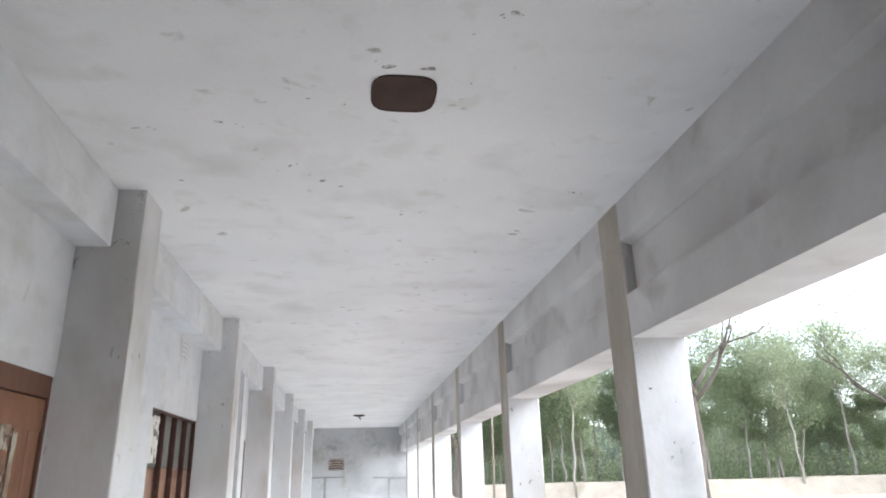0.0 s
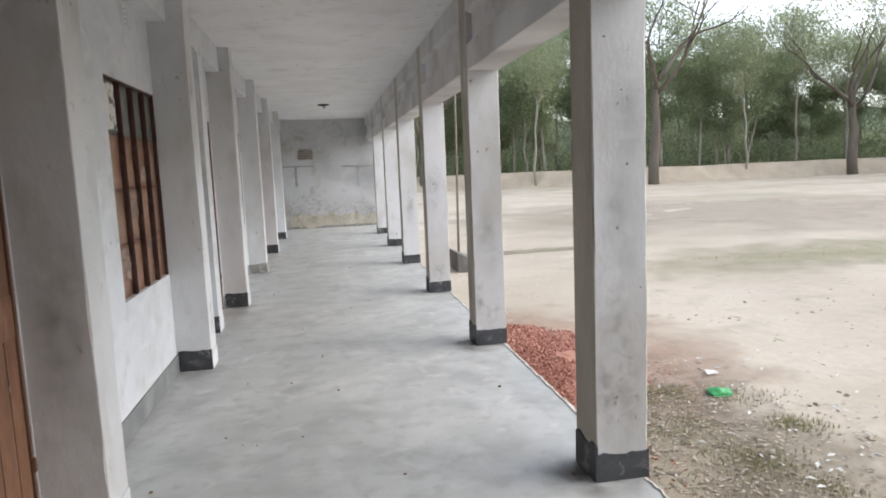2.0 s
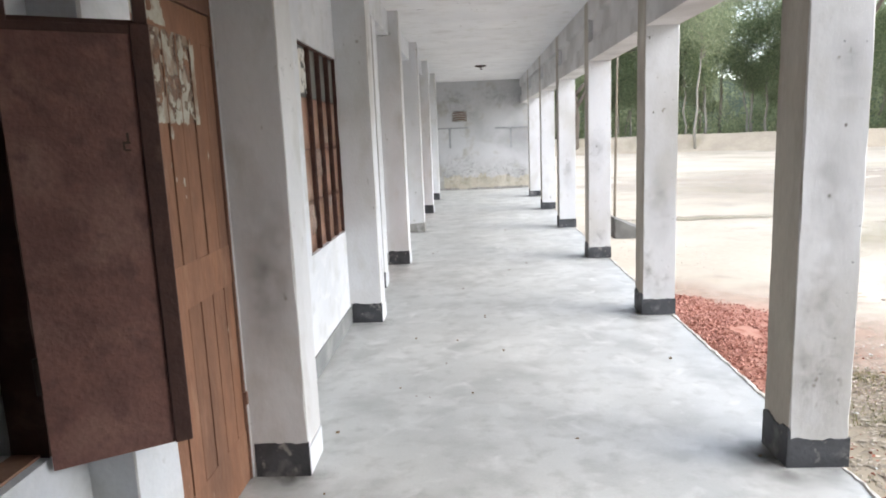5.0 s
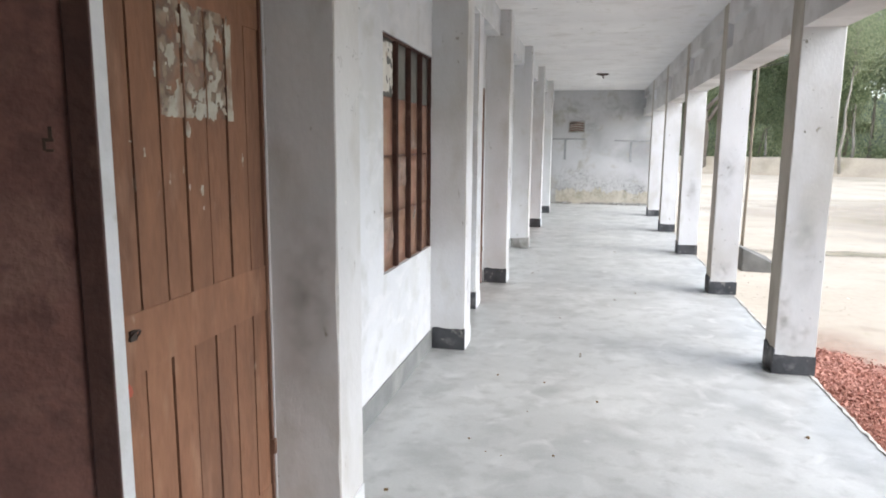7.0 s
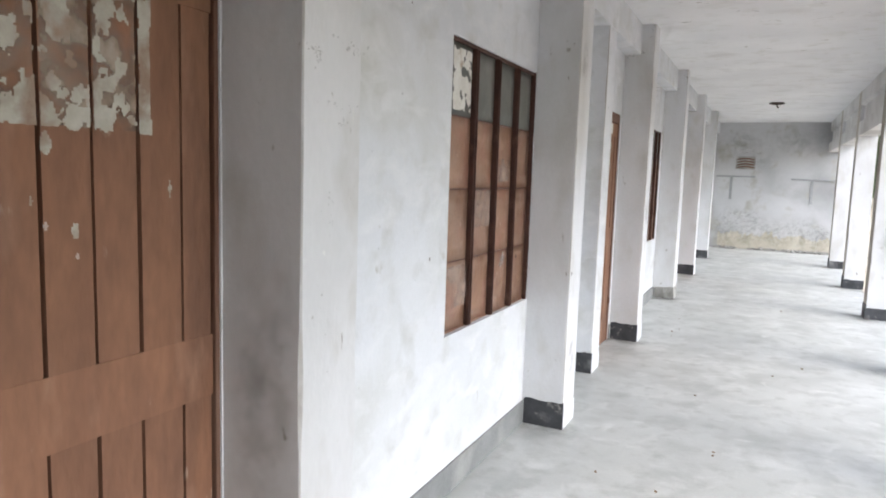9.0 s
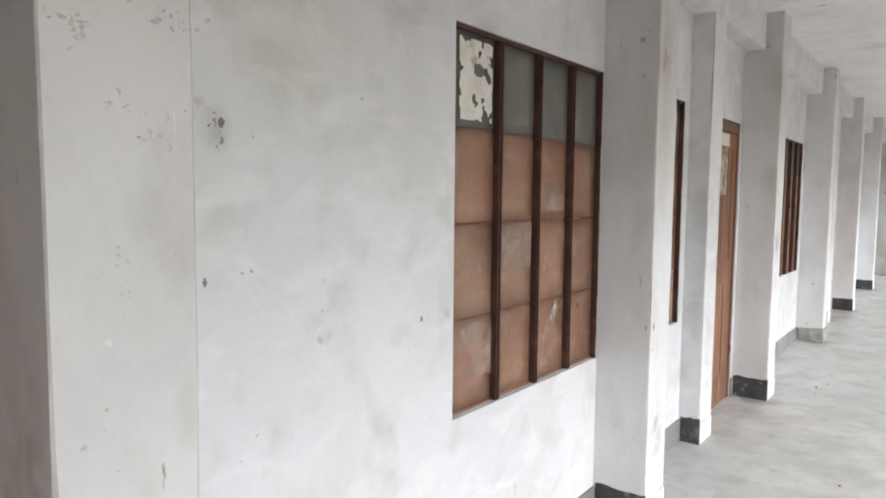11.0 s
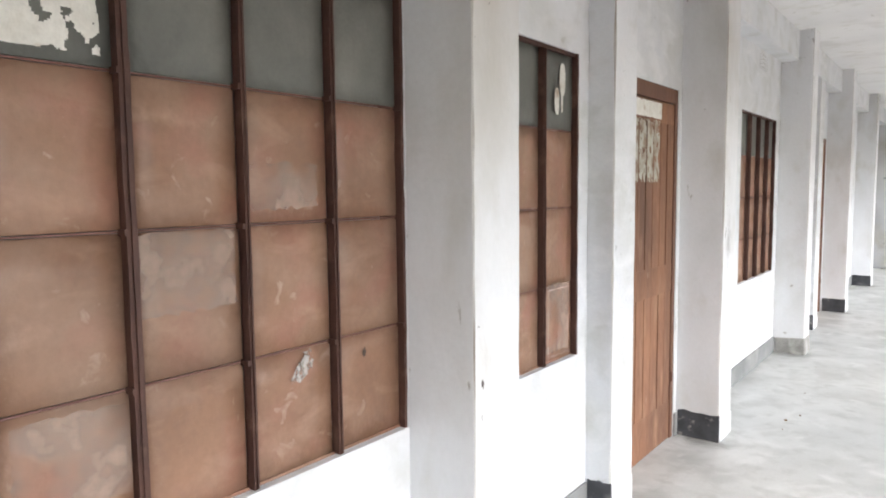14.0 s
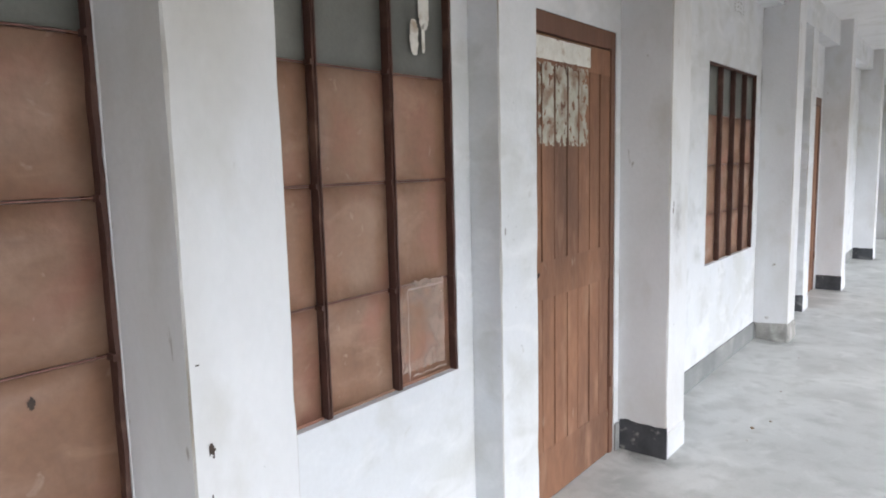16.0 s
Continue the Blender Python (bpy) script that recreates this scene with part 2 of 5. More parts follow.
def box(*a, bevel=0.0):
    return add_box(bmesh.new(), *a, bevel=bevel)


def tube(points, radii, sides=6, bm=None):
    """A tapered tube along the points."""
    bm = bm or bmesh.new()
    rings = []
    for i, (p, r) in enumerate(zip(points, radii)):
        p = Vector(p)
        d = (Vector(points[min(i + 1, len(points) - 1)]) - Vector(points[max(i - 1, 0)])).normalized()
        u = d.orthogonal().normalized() if abs(d.z) < 0.9 else Vector((1, 0, 0)).cross(d).normalized()
        w = d.cross(u)
        rings.append([bm.verts.new(p + r * (math.cos(a) * u + math.sin(a) * w)) for a in [2 * math.pi * k / sides for k in range(sides)]])
    for a, b in zip(rings, rings[1:]):
        for k in range(sides):
            bm.faces.new((a[k], a[(k + 1) % sides], b[(k + 1) % sides], b[k]))
    bm.faces.new(rings[0][::-1])
    bm.faces.new(rings[-1])
    return bm


def mesh_from(bm, name, material, smooth=False):
    me = bpy.data.meshes.new(name)
    bmesh.ops.recalc_face_normals(bm, faces=bm.faces[:])
    bm.to_mesh(me)
    bm.free()
    me.materials.append(material)
    if smooth:
        me.shade_smooth()
    return me


def thing(name, bm, material, label="", category="", group="", kind="", smooth=False):
    return tagged(new(name, mesh_from(bm, name, material, smooth)), label, category, group, kind)


def part(name, bm, material, parent, label="", smooth=False):
    ob = new(name, mesh_from(bm, name, material, smooth))
    ob.parent = parent
    return tagged(ob, label)


def base_empty(name, m, label, category, group=""):
    ob = new(name)
    ob.matrix_basis = m
    return tagged(ob, label, category, group)


def scraps(x, y0, y1, z0, z1, seed, keep=0.5, cell=0.007, scale=14.0, out=0.0015, gaps=(), holes=(), oval=False):
    """Torn remnants of a sheet on a surface that faces +x: a fine grid of which ragged patches are left."""
    bm, made = bmesh.new(), {}
    ny, nz = max(2, int((y1 - y0) / cell)), max(2, int((z1 - z0) / cell))

    def vert(a, b):
        if (a, b) not in made:
            jit = noise.noise_vector(Vector((a * 1.7 + seed, b * 1.3, seed * 3.1))) * cell * 0.5
            made[a, b] = bm.verts.new((x + out, y0 + a * cell + jit.x, z0 + b * cell + jit.y))
        return made[a, b]

    for a in range(ny):
        for b in range(nz):
            u, v = a / (ny - 1), b / (nz - 1)
            edge = (1 - 2 * math.hypot(u - 0.5, v - 0.5)) * 2.5 if oval else min(u, 1 - u, v, 1 - v) * 4
            q = Vector((a * cell * scale, b * cell * scale * 0.7, seed * 7.7))
            if any(abs(y0 + (a + 0.5) * cell - c) < 0.006 for c in gaps):
                continue
            for hy, hz, ry, rz in holes:
                if ((u - hy) / ry) ** 2 + ((v - hz) / rz) ** 2 < 1 + 1.8 * noise.noise(q * 1.3):
                    edge = -9
            k = noise.noise(q) + 0.5 * noise.noise(q * 2.7) + min(edge, 0.5) - 0.25 if edge > -0.35 else -9
            if k > 0.5 - keep:
                bm.faces.new((vert(a, b), vert(a + 1, b), vert(a + 1, b + 1), vert(a, b + 1)))
    if oval and bm.faces:
        left, best = set(bm.verts), []
        while left:
            heap, seen = [left.pop()], []
            while heap:
                v = heap.pop()
                seen.append(v)
                for e in v.link_edges:
                    w = e.other_vert(v)
                    if w in left:
                        left.discard(w)
                        heap.append(w)
            best = max(best, seen, key=len)
        keep_verts = set(best)
        bmesh.ops.delete(bm, geom=[v for v in bm.verts if v not in keep_verts], context="VERTS")
    return bm


# ---- the plan ----
CEIL_Z, END_Y, START_Y = 2.94, 19.53, -3.0
PIERS = [1.02, 3.61, 6.165, 8.71, 11.38, 14.0, 16.74]
FRONT, SLIM, THICK, WIDE = 0.260, 0.130, 0.25, 0.255
COL_IN, COL_OUT, EDGE = 2.41, 2.67, 2.65
GROUND_Z = -0.22
WINDOWS = [(1.36, 2.27, 3), (4.997, 6.163, 4), (6.445, 7.35, 3), (10.08, 11.255, 4), (11.66, 12.56, 3)]
SLIMS = [2.398, 7.44, 12.65]
DOORS = [(2.64, 3.605), (7.692, 8.66), (12.91, 13.97)]
LEAVES = [(2.668, 3.585), (7.715, 8.612), (12.95, 13.91)]
GROOVES = [[2.785, 2.897, 3.016, 3.128, 3.245, 3.362, 3.486], [7.852, 7.960, 8.068, 8.182, 8.286, 8.400, 8.505], [12.95 + 0.12 * k for k in range(1, 8)]]
SILL, HEAD, DOOR_TOP = 0.785, 2.143, 2.125

# inner wall with its openings, built of butted pieces
holes = sorted([(a, b, SILL, HEAD) for a, b, _ in WINDOWS] + [(a, b, 0.0, DOOR_TOP) for a, b in DOORS])
wall = bmesh.new()
at = START_Y
for a, b, z0, z1 in holes:
    add_box(wall, -THICK, at, 0, 0, a, CEIL_Z)
    if z0 > 0:
        add_box(wall, -THICK, a, 0, 0, b, z0)
    add_box(wall, -THICK, a, z1, 0, b, CEIL_Z)
    at = b
add_box(wall, -THICK, at, 0, 0, END_Y, CEIL_Z)
bmesh.ops.remove_doubles(wall, verts=wall.verts[:], dist=1e-5)
thing("wall_inner", wall, LIME, "whitewashed plaster wall with windows and doors", "wall", kind="structure")

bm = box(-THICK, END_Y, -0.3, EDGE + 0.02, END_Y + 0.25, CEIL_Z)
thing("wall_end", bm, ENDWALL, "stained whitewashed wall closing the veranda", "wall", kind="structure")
# unseen closing wall, greyed so that it throws less light back
thing("wall_back", box(-THICK, START_Y - 0.25, -0.3, EDGE, START_Y, CEIL_Z), ENDWALL, "plain unseen closing wall behind, grey to cut bounced light", "wall", kind="structure")
# unseen wall added to keep yard light off the first piers
thing("wall_outer_back", box(COL_IN + 0.05, START_Y, -0.3, EDGE, 1.7, 2.285), ENDWALL, "unseen added grey wall that keeps light off the first piers", "wall", kind="structure")
# invented wing, out of view, that blocks low sky light from behind
thing("wall_wing", box(EDGE, -0.4, -0.5, 5.5, -0.15, 3.3), LIME, "unseen added wall that blocks sky light behind the start", "wall", kind="structure")
thing("ceiling", box(-THICK, START_Y - 0.25, CEIL_Z, 3.0, END_Y + 0.25, CEIL_Z + 0.14), CEIL, "white limewashed concrete veranda ceiling with stains", "ceiling", kind="structure")
thing("floor", box(-THICK, START_Y - 0.25, -0.45, EDGE, END_Y, 0.0, bevel=0.006), CEMENT, "smooth grey mottled cement veranda floor", "floor", kind="structure")
# the beam along the inner wall
thing("beam_inner", box(0.0, START_Y, 2.675, 0.14, END_Y, CEIL_Z, bevel=0.004), LIME, "whitewashed beam along the top of the wall", "beam", kind="structure")
# the outer beam: a lower band, a shallow groove, and the upper part
bm = bmesh.new()
prof = [(COL_IN + 0.003, 2.285), (COL_IN + 0.003, 2.485), (COL_IN + 0.055, 2.492), (COL_IN + 0.055, 2.725), (COL_IN + 0.003, 2.745), (COL_IN + 0.003, CEIL_Z), (COL_OUT - 0.004, CEIL_Z), (COL_OUT - 0.004, 2.285)]
ra, rb = [[bm.verts.new((x, y, z)) for x, z in prof] for y in (START_Y, END_Y)]
for k in range(len(prof)):
    bm.faces.new((ra[k], ra[(k + 1) % len(prof)], rb[(k + 1) % len(prof)], rb[k]))
bm.faces.new(ra[::-1]), bm.faces.new(rb)
thing("beam_outer", bm, BEAM, "grey-white concrete beam over the columns with a groove", "beam", kind="structure")

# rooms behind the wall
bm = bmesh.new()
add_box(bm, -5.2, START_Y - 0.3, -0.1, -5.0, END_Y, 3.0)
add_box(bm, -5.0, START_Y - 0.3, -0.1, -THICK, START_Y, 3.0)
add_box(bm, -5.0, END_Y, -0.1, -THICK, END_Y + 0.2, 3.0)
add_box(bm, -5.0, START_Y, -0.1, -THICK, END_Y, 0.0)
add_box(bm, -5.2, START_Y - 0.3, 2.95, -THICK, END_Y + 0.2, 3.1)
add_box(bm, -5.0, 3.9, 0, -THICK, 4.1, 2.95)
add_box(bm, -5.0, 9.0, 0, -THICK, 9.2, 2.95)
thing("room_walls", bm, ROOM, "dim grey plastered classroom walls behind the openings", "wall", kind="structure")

# skirting along the wall between piers and openings
stops = sorted([(y - 0.0, y + WIDE) for y in PIERS] + [(y, y + 0.25) for y in SLIMS] + [(a, b) for a, b in DOORS])
bm, at = bmesh.new(), START_Y
for a, b in stops + [(END_Y, END_Y)]:
    if a - at > 0.03:
        add_box(bm, 0, at + 0.002, 0, 0.012, a - 0.002, 0.145, bevel=0.003)
    at = max(at, b)
thing("baseboard", bm, SKIRT, "grey cement skirting along the wall foot", "skirting", kind="structure")


# ---- piers of the wall and columns of the veranda ----
def worn_shaft(x0, y0, z0, x1, y1, z1, seed, chips=5, brown_face=-1):
    """A square shaft with slightly uneven, chipped arrises."""
    bm = bmesh.new()
    n = 26
    r = random.Random(seed)
    rings = []
    for k in range(n + 1):
        z = z0 + (z1 - z0) * k / n
        c = []
        for sx, sy in ((0, 0), (1, 0), (1, 1), (0, 1)):
            b = 0.0035 + 0.0012 * r.random() + (0.007 * r.random() if r.random() < chips / n else 0)
            x, y = (x1 if sx else x0), (y1 if sy else y0)
            ix, iy = (-1 if sx else 1), (-1 if sy else 1)
            w = 0.0008 * (r.random() - 0.5)
            p, q = (x + w, y + iy * b, z), (x + ix * b, y + w, z)
            c += [p, q] if (sx, sy) in ((0, 0), (1, 1)) else [q, p]
        rings.append([bm.verts.new(v) for v in c])
    for a, b in zip(rings, rings[1:]):
        for k in range(8):
            f = bm.faces.new((a[k], a[(k + 1) % 8], b[(k + 1) % 8], b[k]))
            # one chosen face takes the darker brown limewash
            f.material_index = 2 if k == brown_face else 1 - k % 2
    bm.faces.new(rings[-1]), bm.faces.new(rings[0][::-1])
    return bm


def shaft(name, bm, material, *tags):
    o = thing(name, bm, material, *tags)
    o.data.materials.append(ARRIS)
    o.data.materials.append(BROWN_FACE)
    return o


def ragged_slab(a, b, out, h, amp, seed):
    """A skin of paint or mortar on a shaft's foot from a to b in plan, with an uneven upper edge."""
    bm, n = bmesh.new(), 16
    r = []
    for k in range(n + 1):
        u = k / n
        x, y = a[0] + (b[0] - a[0]) * u, a[1] + (b[1] - a[1]) * u
        z = h + amp * (noise.noise(Vector((u * 3.1, seed, 0))) + 0.5 * noise.noise(Vector((u * 9.7, seed, 4))))
        r.append([bm.verts.new(c) for c in ((x, y, 0.002), (x + out[0], y + out[1], 0.002), (x + out[0] * 0.9, y + out[1] * 0.9, z - 0.004), (x, y, z))])
    for p, q in zip(r, r[1:]):
        for k in range(4):
            bm.faces.new((p[k], q[k], q[(k + 1) % 4], p[(k + 1) % 4]))
    bm.faces.new(r[0][::-1]), bm.faces.new(r[-1])
    return bm


def pier(y, depth, top, seed, base=BLACK, width=WIDE, label="whitewashed square pier on the wall with a black painted base"):
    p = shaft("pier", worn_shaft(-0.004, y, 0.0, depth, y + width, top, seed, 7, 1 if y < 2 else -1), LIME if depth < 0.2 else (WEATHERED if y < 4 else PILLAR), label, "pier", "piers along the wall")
    if base is BROKEN:
        bm = box(0.013, y - 0.012, 0.002, depth + 0.012, y + width + 0.01, 0.15, bevel=0.012)
        for v in bm.verts:
            v.co += noise.noise_vector(v.co * 14) * 0.022
    else:
        bm = ragged_slab((0.013, y + 0.004), (depth + 0.004, y + 0.004), (0, -0.010), 0.165, 0.012, seed)
    part("painted_base", bm, base, p, "broken bare cement base" if base is BROKEN else "black painted base")
    if base is not BROKEN:
        bm = box(depth - 0.004, y + 0.006, 0.002, depth + 0.007, y + width - 0.006, 0.135, bevel=0.003)
        part("plinth", bm, LIME, p, "chipped white plinth")
    return p


for k, y in enumerate(PIERS):
    pier(y, FRONT, CEIL_Z, 10 + k, BROKEN if k == 4 else BLACK, label="whitewashed square pier with a broken cement base" if k == 4 else "whitewashed square pier on the wall with a black painted base")
for k, y in enumerate(SLIMS):
    pier(y, SLIM, 2.675, 30 + k, BLACK, 0.25, "shallow whitewashed pier between window and door")
for k, y in enumerate(PIERS[1:]):
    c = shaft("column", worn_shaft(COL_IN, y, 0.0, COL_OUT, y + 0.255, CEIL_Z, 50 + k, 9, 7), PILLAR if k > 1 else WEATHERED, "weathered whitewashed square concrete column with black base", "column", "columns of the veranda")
    part("painted_base", ragged_slab((COL_IN - 0.003, y + 0.004), (COL_OUT + 0.004, y + 0.004), (0, -0.010), 0.137, 0.012, 3 * k), BLACK, c, "black painted base")
    part("plinth", ragged_slab((COL_IN + 0.004, y - 0.004), (COL_IN + 0.004, y + 0.25), (-0.012, 0), 0.175, 0.03, 3 * k + 1), BLACK, c, "dark smeared plinth")



# ---- windows ----
def rough_bar(x0, y0, z0, x1, y1, z1, seed, wear=0.0014):
    """An upright painted steel bar with lumpy paint and slightly bent edges."""
    bm, n = bmesh.new(), 30
    rings = []
    for k in range(n + 1):
        z = z0 + (z1 - z0) * k / n
        w = noise.noise_vector(Vector((seed * 3.3, z * 9, 0))) * wear + noise.noise_vector(Vector((seed * 1.7, z * 34, 5))) * wear
        rings.append([bm.verts.new((x + (w.x if x == x1 else 0), y + (w.y if y == y0 else w.z), z)) for x, y in ((x0, y0), (x1, y0), (x1, y1), (x0, y1))])
    for a, b in zip(rings, rings[1:]):
        for k in range(4):
            bm.faces.new((a[k], a[(k + 1) % 4], b[(k + 1) % 4], b[k]))
    bm.faces.new(rings[0][::-1]), bm.faces.new(rings[-1])
    return bm


def window(k, y0, y1, n, open_leaf=False):
    """A steel window of n leaves by four rows: grey panes above, brown sheets below, dark bars."""
    w = base_empty("window_%d" % k, pose(0, 0, 0), "steel window with brown sheet panels, grey top panes and dark bars", "window")
    w["kind"] = "structure"
    row_heights = [SILL, 1.121, 1.463, 1.80, HEAD]
    step = (y1 - y0) / n
    part("window_frame", rough_bar(-0.10, y0, SILL, -0.012, y0 + 0.010, HEAD, k + 0.1, 0.002), BAR, w, "dark brown steel frame")
    part("window_frame", rough_bar(-0.10, y1 - 0.012, SILL, -0.003, y1, HEAD, k + 0.2, 0.003), BAR, w, "dark brown steel frame")
    part("window_frame", box(-0.10, y0 + 0.010, HEAD - 0.016, -0.012, y1 - 0.012, HEAD, bevel=0.002), BAR, w, "dark brown steel frame")
    part("sill_bar", box(-0.10, y0 + 0.010, SILL, -0.026, y1 - 0.012, SILL + 0.008, bevel=0.002), STEEL_PAINT, w)
    for j in range(1, n):
        y = y0 + step * j
        wide = 0.0125 if j == 1 and n == 4 else 0.0075
        bar = part("mullion", rough_bar(-0.034, y - wide, SILL + 0.004, -0.004, y + wide, HEAD - 0.017, k + j * 0.37), BAR, w)
        part("mullion_lip", rough_bar(-0.004, y - wide * 0.25, SILL + 0.008, 0.003, y + wide * 0.35, HEAD - 0.02, k + j * 0.53, 0.001), BAR, bar)
    for j in range(n):
        a, b = y0 + step * j + 0.015, y0 + step * (j + 1) - 0.015
        if open_leaf and j == n - 1:
            continue
        for i in range(4):
            za, zb = row_heights[i] + 0.004, row_heights[i + 1] - 0.004
            bm = bmesh.new()
            add_box(bm, -0.036, a - (0.003 if j else 0), za, -0.030, b + 0.003, zb)
            bmesh.ops.subdivide_edges(bm, edges=bm.edges[:], cuts=3, use_grid_fill=True)
            r = random.Random(k * 100 + j * 10 + i)
            ph, am = r.random() * 6, 0.004 + 0.004 * r.random()
            for v in bm.verts:
                u, s = (v.co.y - a) / (b - a), (v.co.z - za) / (zb - za)
                v.co.x += am * math.sin(math.pi * u) * math.sin(math.pi * s) * math.sin(ph + 3 * s)
            part("pane" if i == 3 else "sheet_panel", bm, GREYPANE if i == 3 else STEEL_PAINT, w, "dusty grey pane" if i == 3 else "", smooth=True)
        for i in (1, 2, 3):
            # thin dark strip painted as the shadow line where two sheets overlap
            part("rail", box(-0.034, a, row_heights[i] - 0.002, -0.028, b, row_heights[i] + 0.002, bevel=0.0008), STEEL_DARK, w)
            part("lug", box(-0.03, b - 0.003, row_heights[i] - 0.008, 0.0, b + 0.004, row_heights[i] + 0.006), BAR, w)
    return w


for k, (a, b, n) in enumerate(WINDOWS):
    window(k + 1, a, b, n, open_leaf=(k == 0))

# the leaf of the nearest window that stands open
hinge, tip = Vector((0.012, 2.251)), Vector((0.278, 2.422))
d = tip - hinge
leaf = base_empty("window_shutter", pose(hinge.x, hinge.y, 0, 0, 0, math.degrees(math.atan2(d.y, d.x))), "dark brown steel window leaf standing open", "shutter")
L, LOW = d.length, 0.757
for a in ((0, -0.012, LOW, 0.03, 0.012, HEAD - 0.03), (L - 0.03, -0.012, LOW, L, 0.012, HEAD - 0.03)):
    part("stile", box(*a, bevel=0.003), BAR, leaf)
for z in (LOW, 1.121, 1.463, 1.80, HEAD - 0.055):
    part("crossbar", box(0.03, -0.002, z, L - 0.03, 0.012, z + 0.022, bevel=0.002), BAR, leaf)
part("sheet", box(-0.004, -0.0135, LOW + 0.002, L - 0.02, -0.009, 1.805), STEEL_DARK, leaf, "plain dark brown steel sheet")
part("edge_strip", box(L - 0.042, -0.020, LOW, L + 0.001, -0.0125, 1.812, bevel=0.003), BAR, leaf)
part("edge_strip", box(0.0, -0.019, 1.788, L - 0.043, -0.0135, 1.808, bevel=0.002), BAR, leaf)
bm = bmesh.new()
for dx, dz, w, h in ((0, 0, 0.018, 0.006), (0.004, 0.012, 0.006, 0.022), (-0.006, -0.010, 0.005, 0.016), (0.002, -0.018, 0.012, 0.005)):
    add_box(bm, L * 0.76 + dx - w / 2, -0.0146, 1.535 + dz - h / 2, L * 0.76 + dx + w / 2, -0.013, 1.535 + dz + h / 2)
part("scuff", bm, IRON, leaf, "dark scraped mark")
for z in (0.95, 1.9):
    part("hinge", tube([(-0.008, 0, z), (-0.008, 0, z + 0.09)], [0.009, 0.009], 8), IRON, leaf, smooth=True)


# ---- doors ----
def door(k, y0, y1, la, lb, grooves, seed):
    d = base_empty("door_%d" % k, pose(0, 0, 0), "closed brown wooden plank door with torn paper remnants", "door")
    d["kind"] = "structure"
    for a in ((-0.11, y0, 0, -0.012, la - 0.004, DOOR_TOP), (-0.11, lb + 0.004, 0, -0.004, y1, DOOR_TOP), (-0.11, la - 0.004, DOOR_TOP - 0.085, -0.004, lb + 0.004, DOOR_TOP)):
        part("door_frame", box(*a, bevel=0.004), WOODFRAME, d)
    top = DOOR_TOP - 0.09
    leaf = part("door_leaf", box(-0.062, la, 0.01, -0.044, lb, top), BAR, d)
    for z0, z1, nm in ((0.004, 0.242, "bottom_rail"), (0.926, 1.092, "middle_rail"), (1.915, top, "top_rail")):
        part(nm, box(-0.045, la, z0, -0.010, lb, z1, bevel=0.002), WOOD, leaf)
    bounds = [la] + grooves + [lb]
    for z0, z1 in ((0.242, 0.926), (1.092, 1.915)):
        for a, b in zip(bounds, bounds[1:]):
            r = 0.0015 * math.sin(a * 23 + z0 * 5 + seed)
            part("plank", box(-0.043, a + 0.0045, z0 - 0.001, -0.0115 + r, b - 0.0045, z1 + 0.001, bevel=0.0015), WOOD, leaf)
    part("hinge", box(-0.026, lb + 0.0, 0.36, 0.006, lb + 0.02, 0.42, bevel=0.003), WOODFRAME, d)
    ring = bmesh.new()
    pts = [(-0.002 + 0.012 * math.sin(a), la + 0.18 + 0.016 * math.cos(a), 1.036 + 0.016 * math.sin(a)) for a in [k * math.pi / 8 for k in range(17)]]
    tube(pts, [0.003] * 17, 5, ring)
    add_box(ring, -0.012, la + 0.168, 1.022, -0.004, la + 0.192, 1.05)
    part("latch", ring, IRON, leaf, "dark iron ring latch")
    return d


for k, (a, b) in enumerate(DOORS):
    door(k + 1, a, b, *LEAVES[k], GROOVES[k], k * 1.7)

# ---- the yard ----
bm = bmesh.new()
S = 84
xs = sorted({EDGE - 0.05 + (k / S) ** 2.0 * 55 for k in range(S + 1)} | {80, 140, 300, 800, 2500})
ys = sorted({-2500, -800, -300, -120, -60, -30} | {-14 + k * 1.4 for k in range(9)} | {-1 + k * 0.3 for k in range(66)} | {19 + k * 1.4 for k in range(38)} | {75, 85, 100, 140, 200, 400, 1000, 2500})


def ground_z(x, y):
    """The yard's level: a hump of chips by the veranda, gentle unevenness further out."""
    z = GROUND_Z + 0.05 * noise.noise(Vector((x * 0.5, y * 0.5, 0.3))) + 0.02 * noise.noise(Vector((x * 2, y * 2, 1.3)))
    far = max(0.0, min(1.0, (math.hypot(x, y) - 10) / 25))
    return z - 0.13 * far


grid = [[bm.verts.new((x, y, ground_z(x, y) if x < 90 and -60 < y < 110 else -0.35)) for y in ys] for x in xs]
for i in range(len(xs) - 1):
    for j in range(len(ys) - 1):
        bm.faces.new((grid[i][j], grid[i + 1][j], grid[i + 1][j + 1], grid[i][j + 1]))
wide = [bm.verts.new(v) for v in ((-2500, -2500, -0.5), (EDGE - 0.05, -2500, -0.5), (EDGE - 0.05, 2500, -0.5), (-2500, 2500, -0.5))]
bm.faces.new(wide)
thing("ground", bm, EARTH, "dry pale earth yard with sparse grass", "ground", kind="structure", smooth=True)


# ---- small things on the walls, doors and windows ----
def scrap(name, label, *a, material=PAPER, category="paper", **k):
    return thing(name, scraps(*a, **k), material, label, category)


FILM = surface("paper_residue", (0.36, 0.29, 0.225), (0.26, 0.185, 0.135), 18.0, (0.46, 0.40, 0.33), 11.0, (0.5, 0.68), 0.9, 0.2, 80)


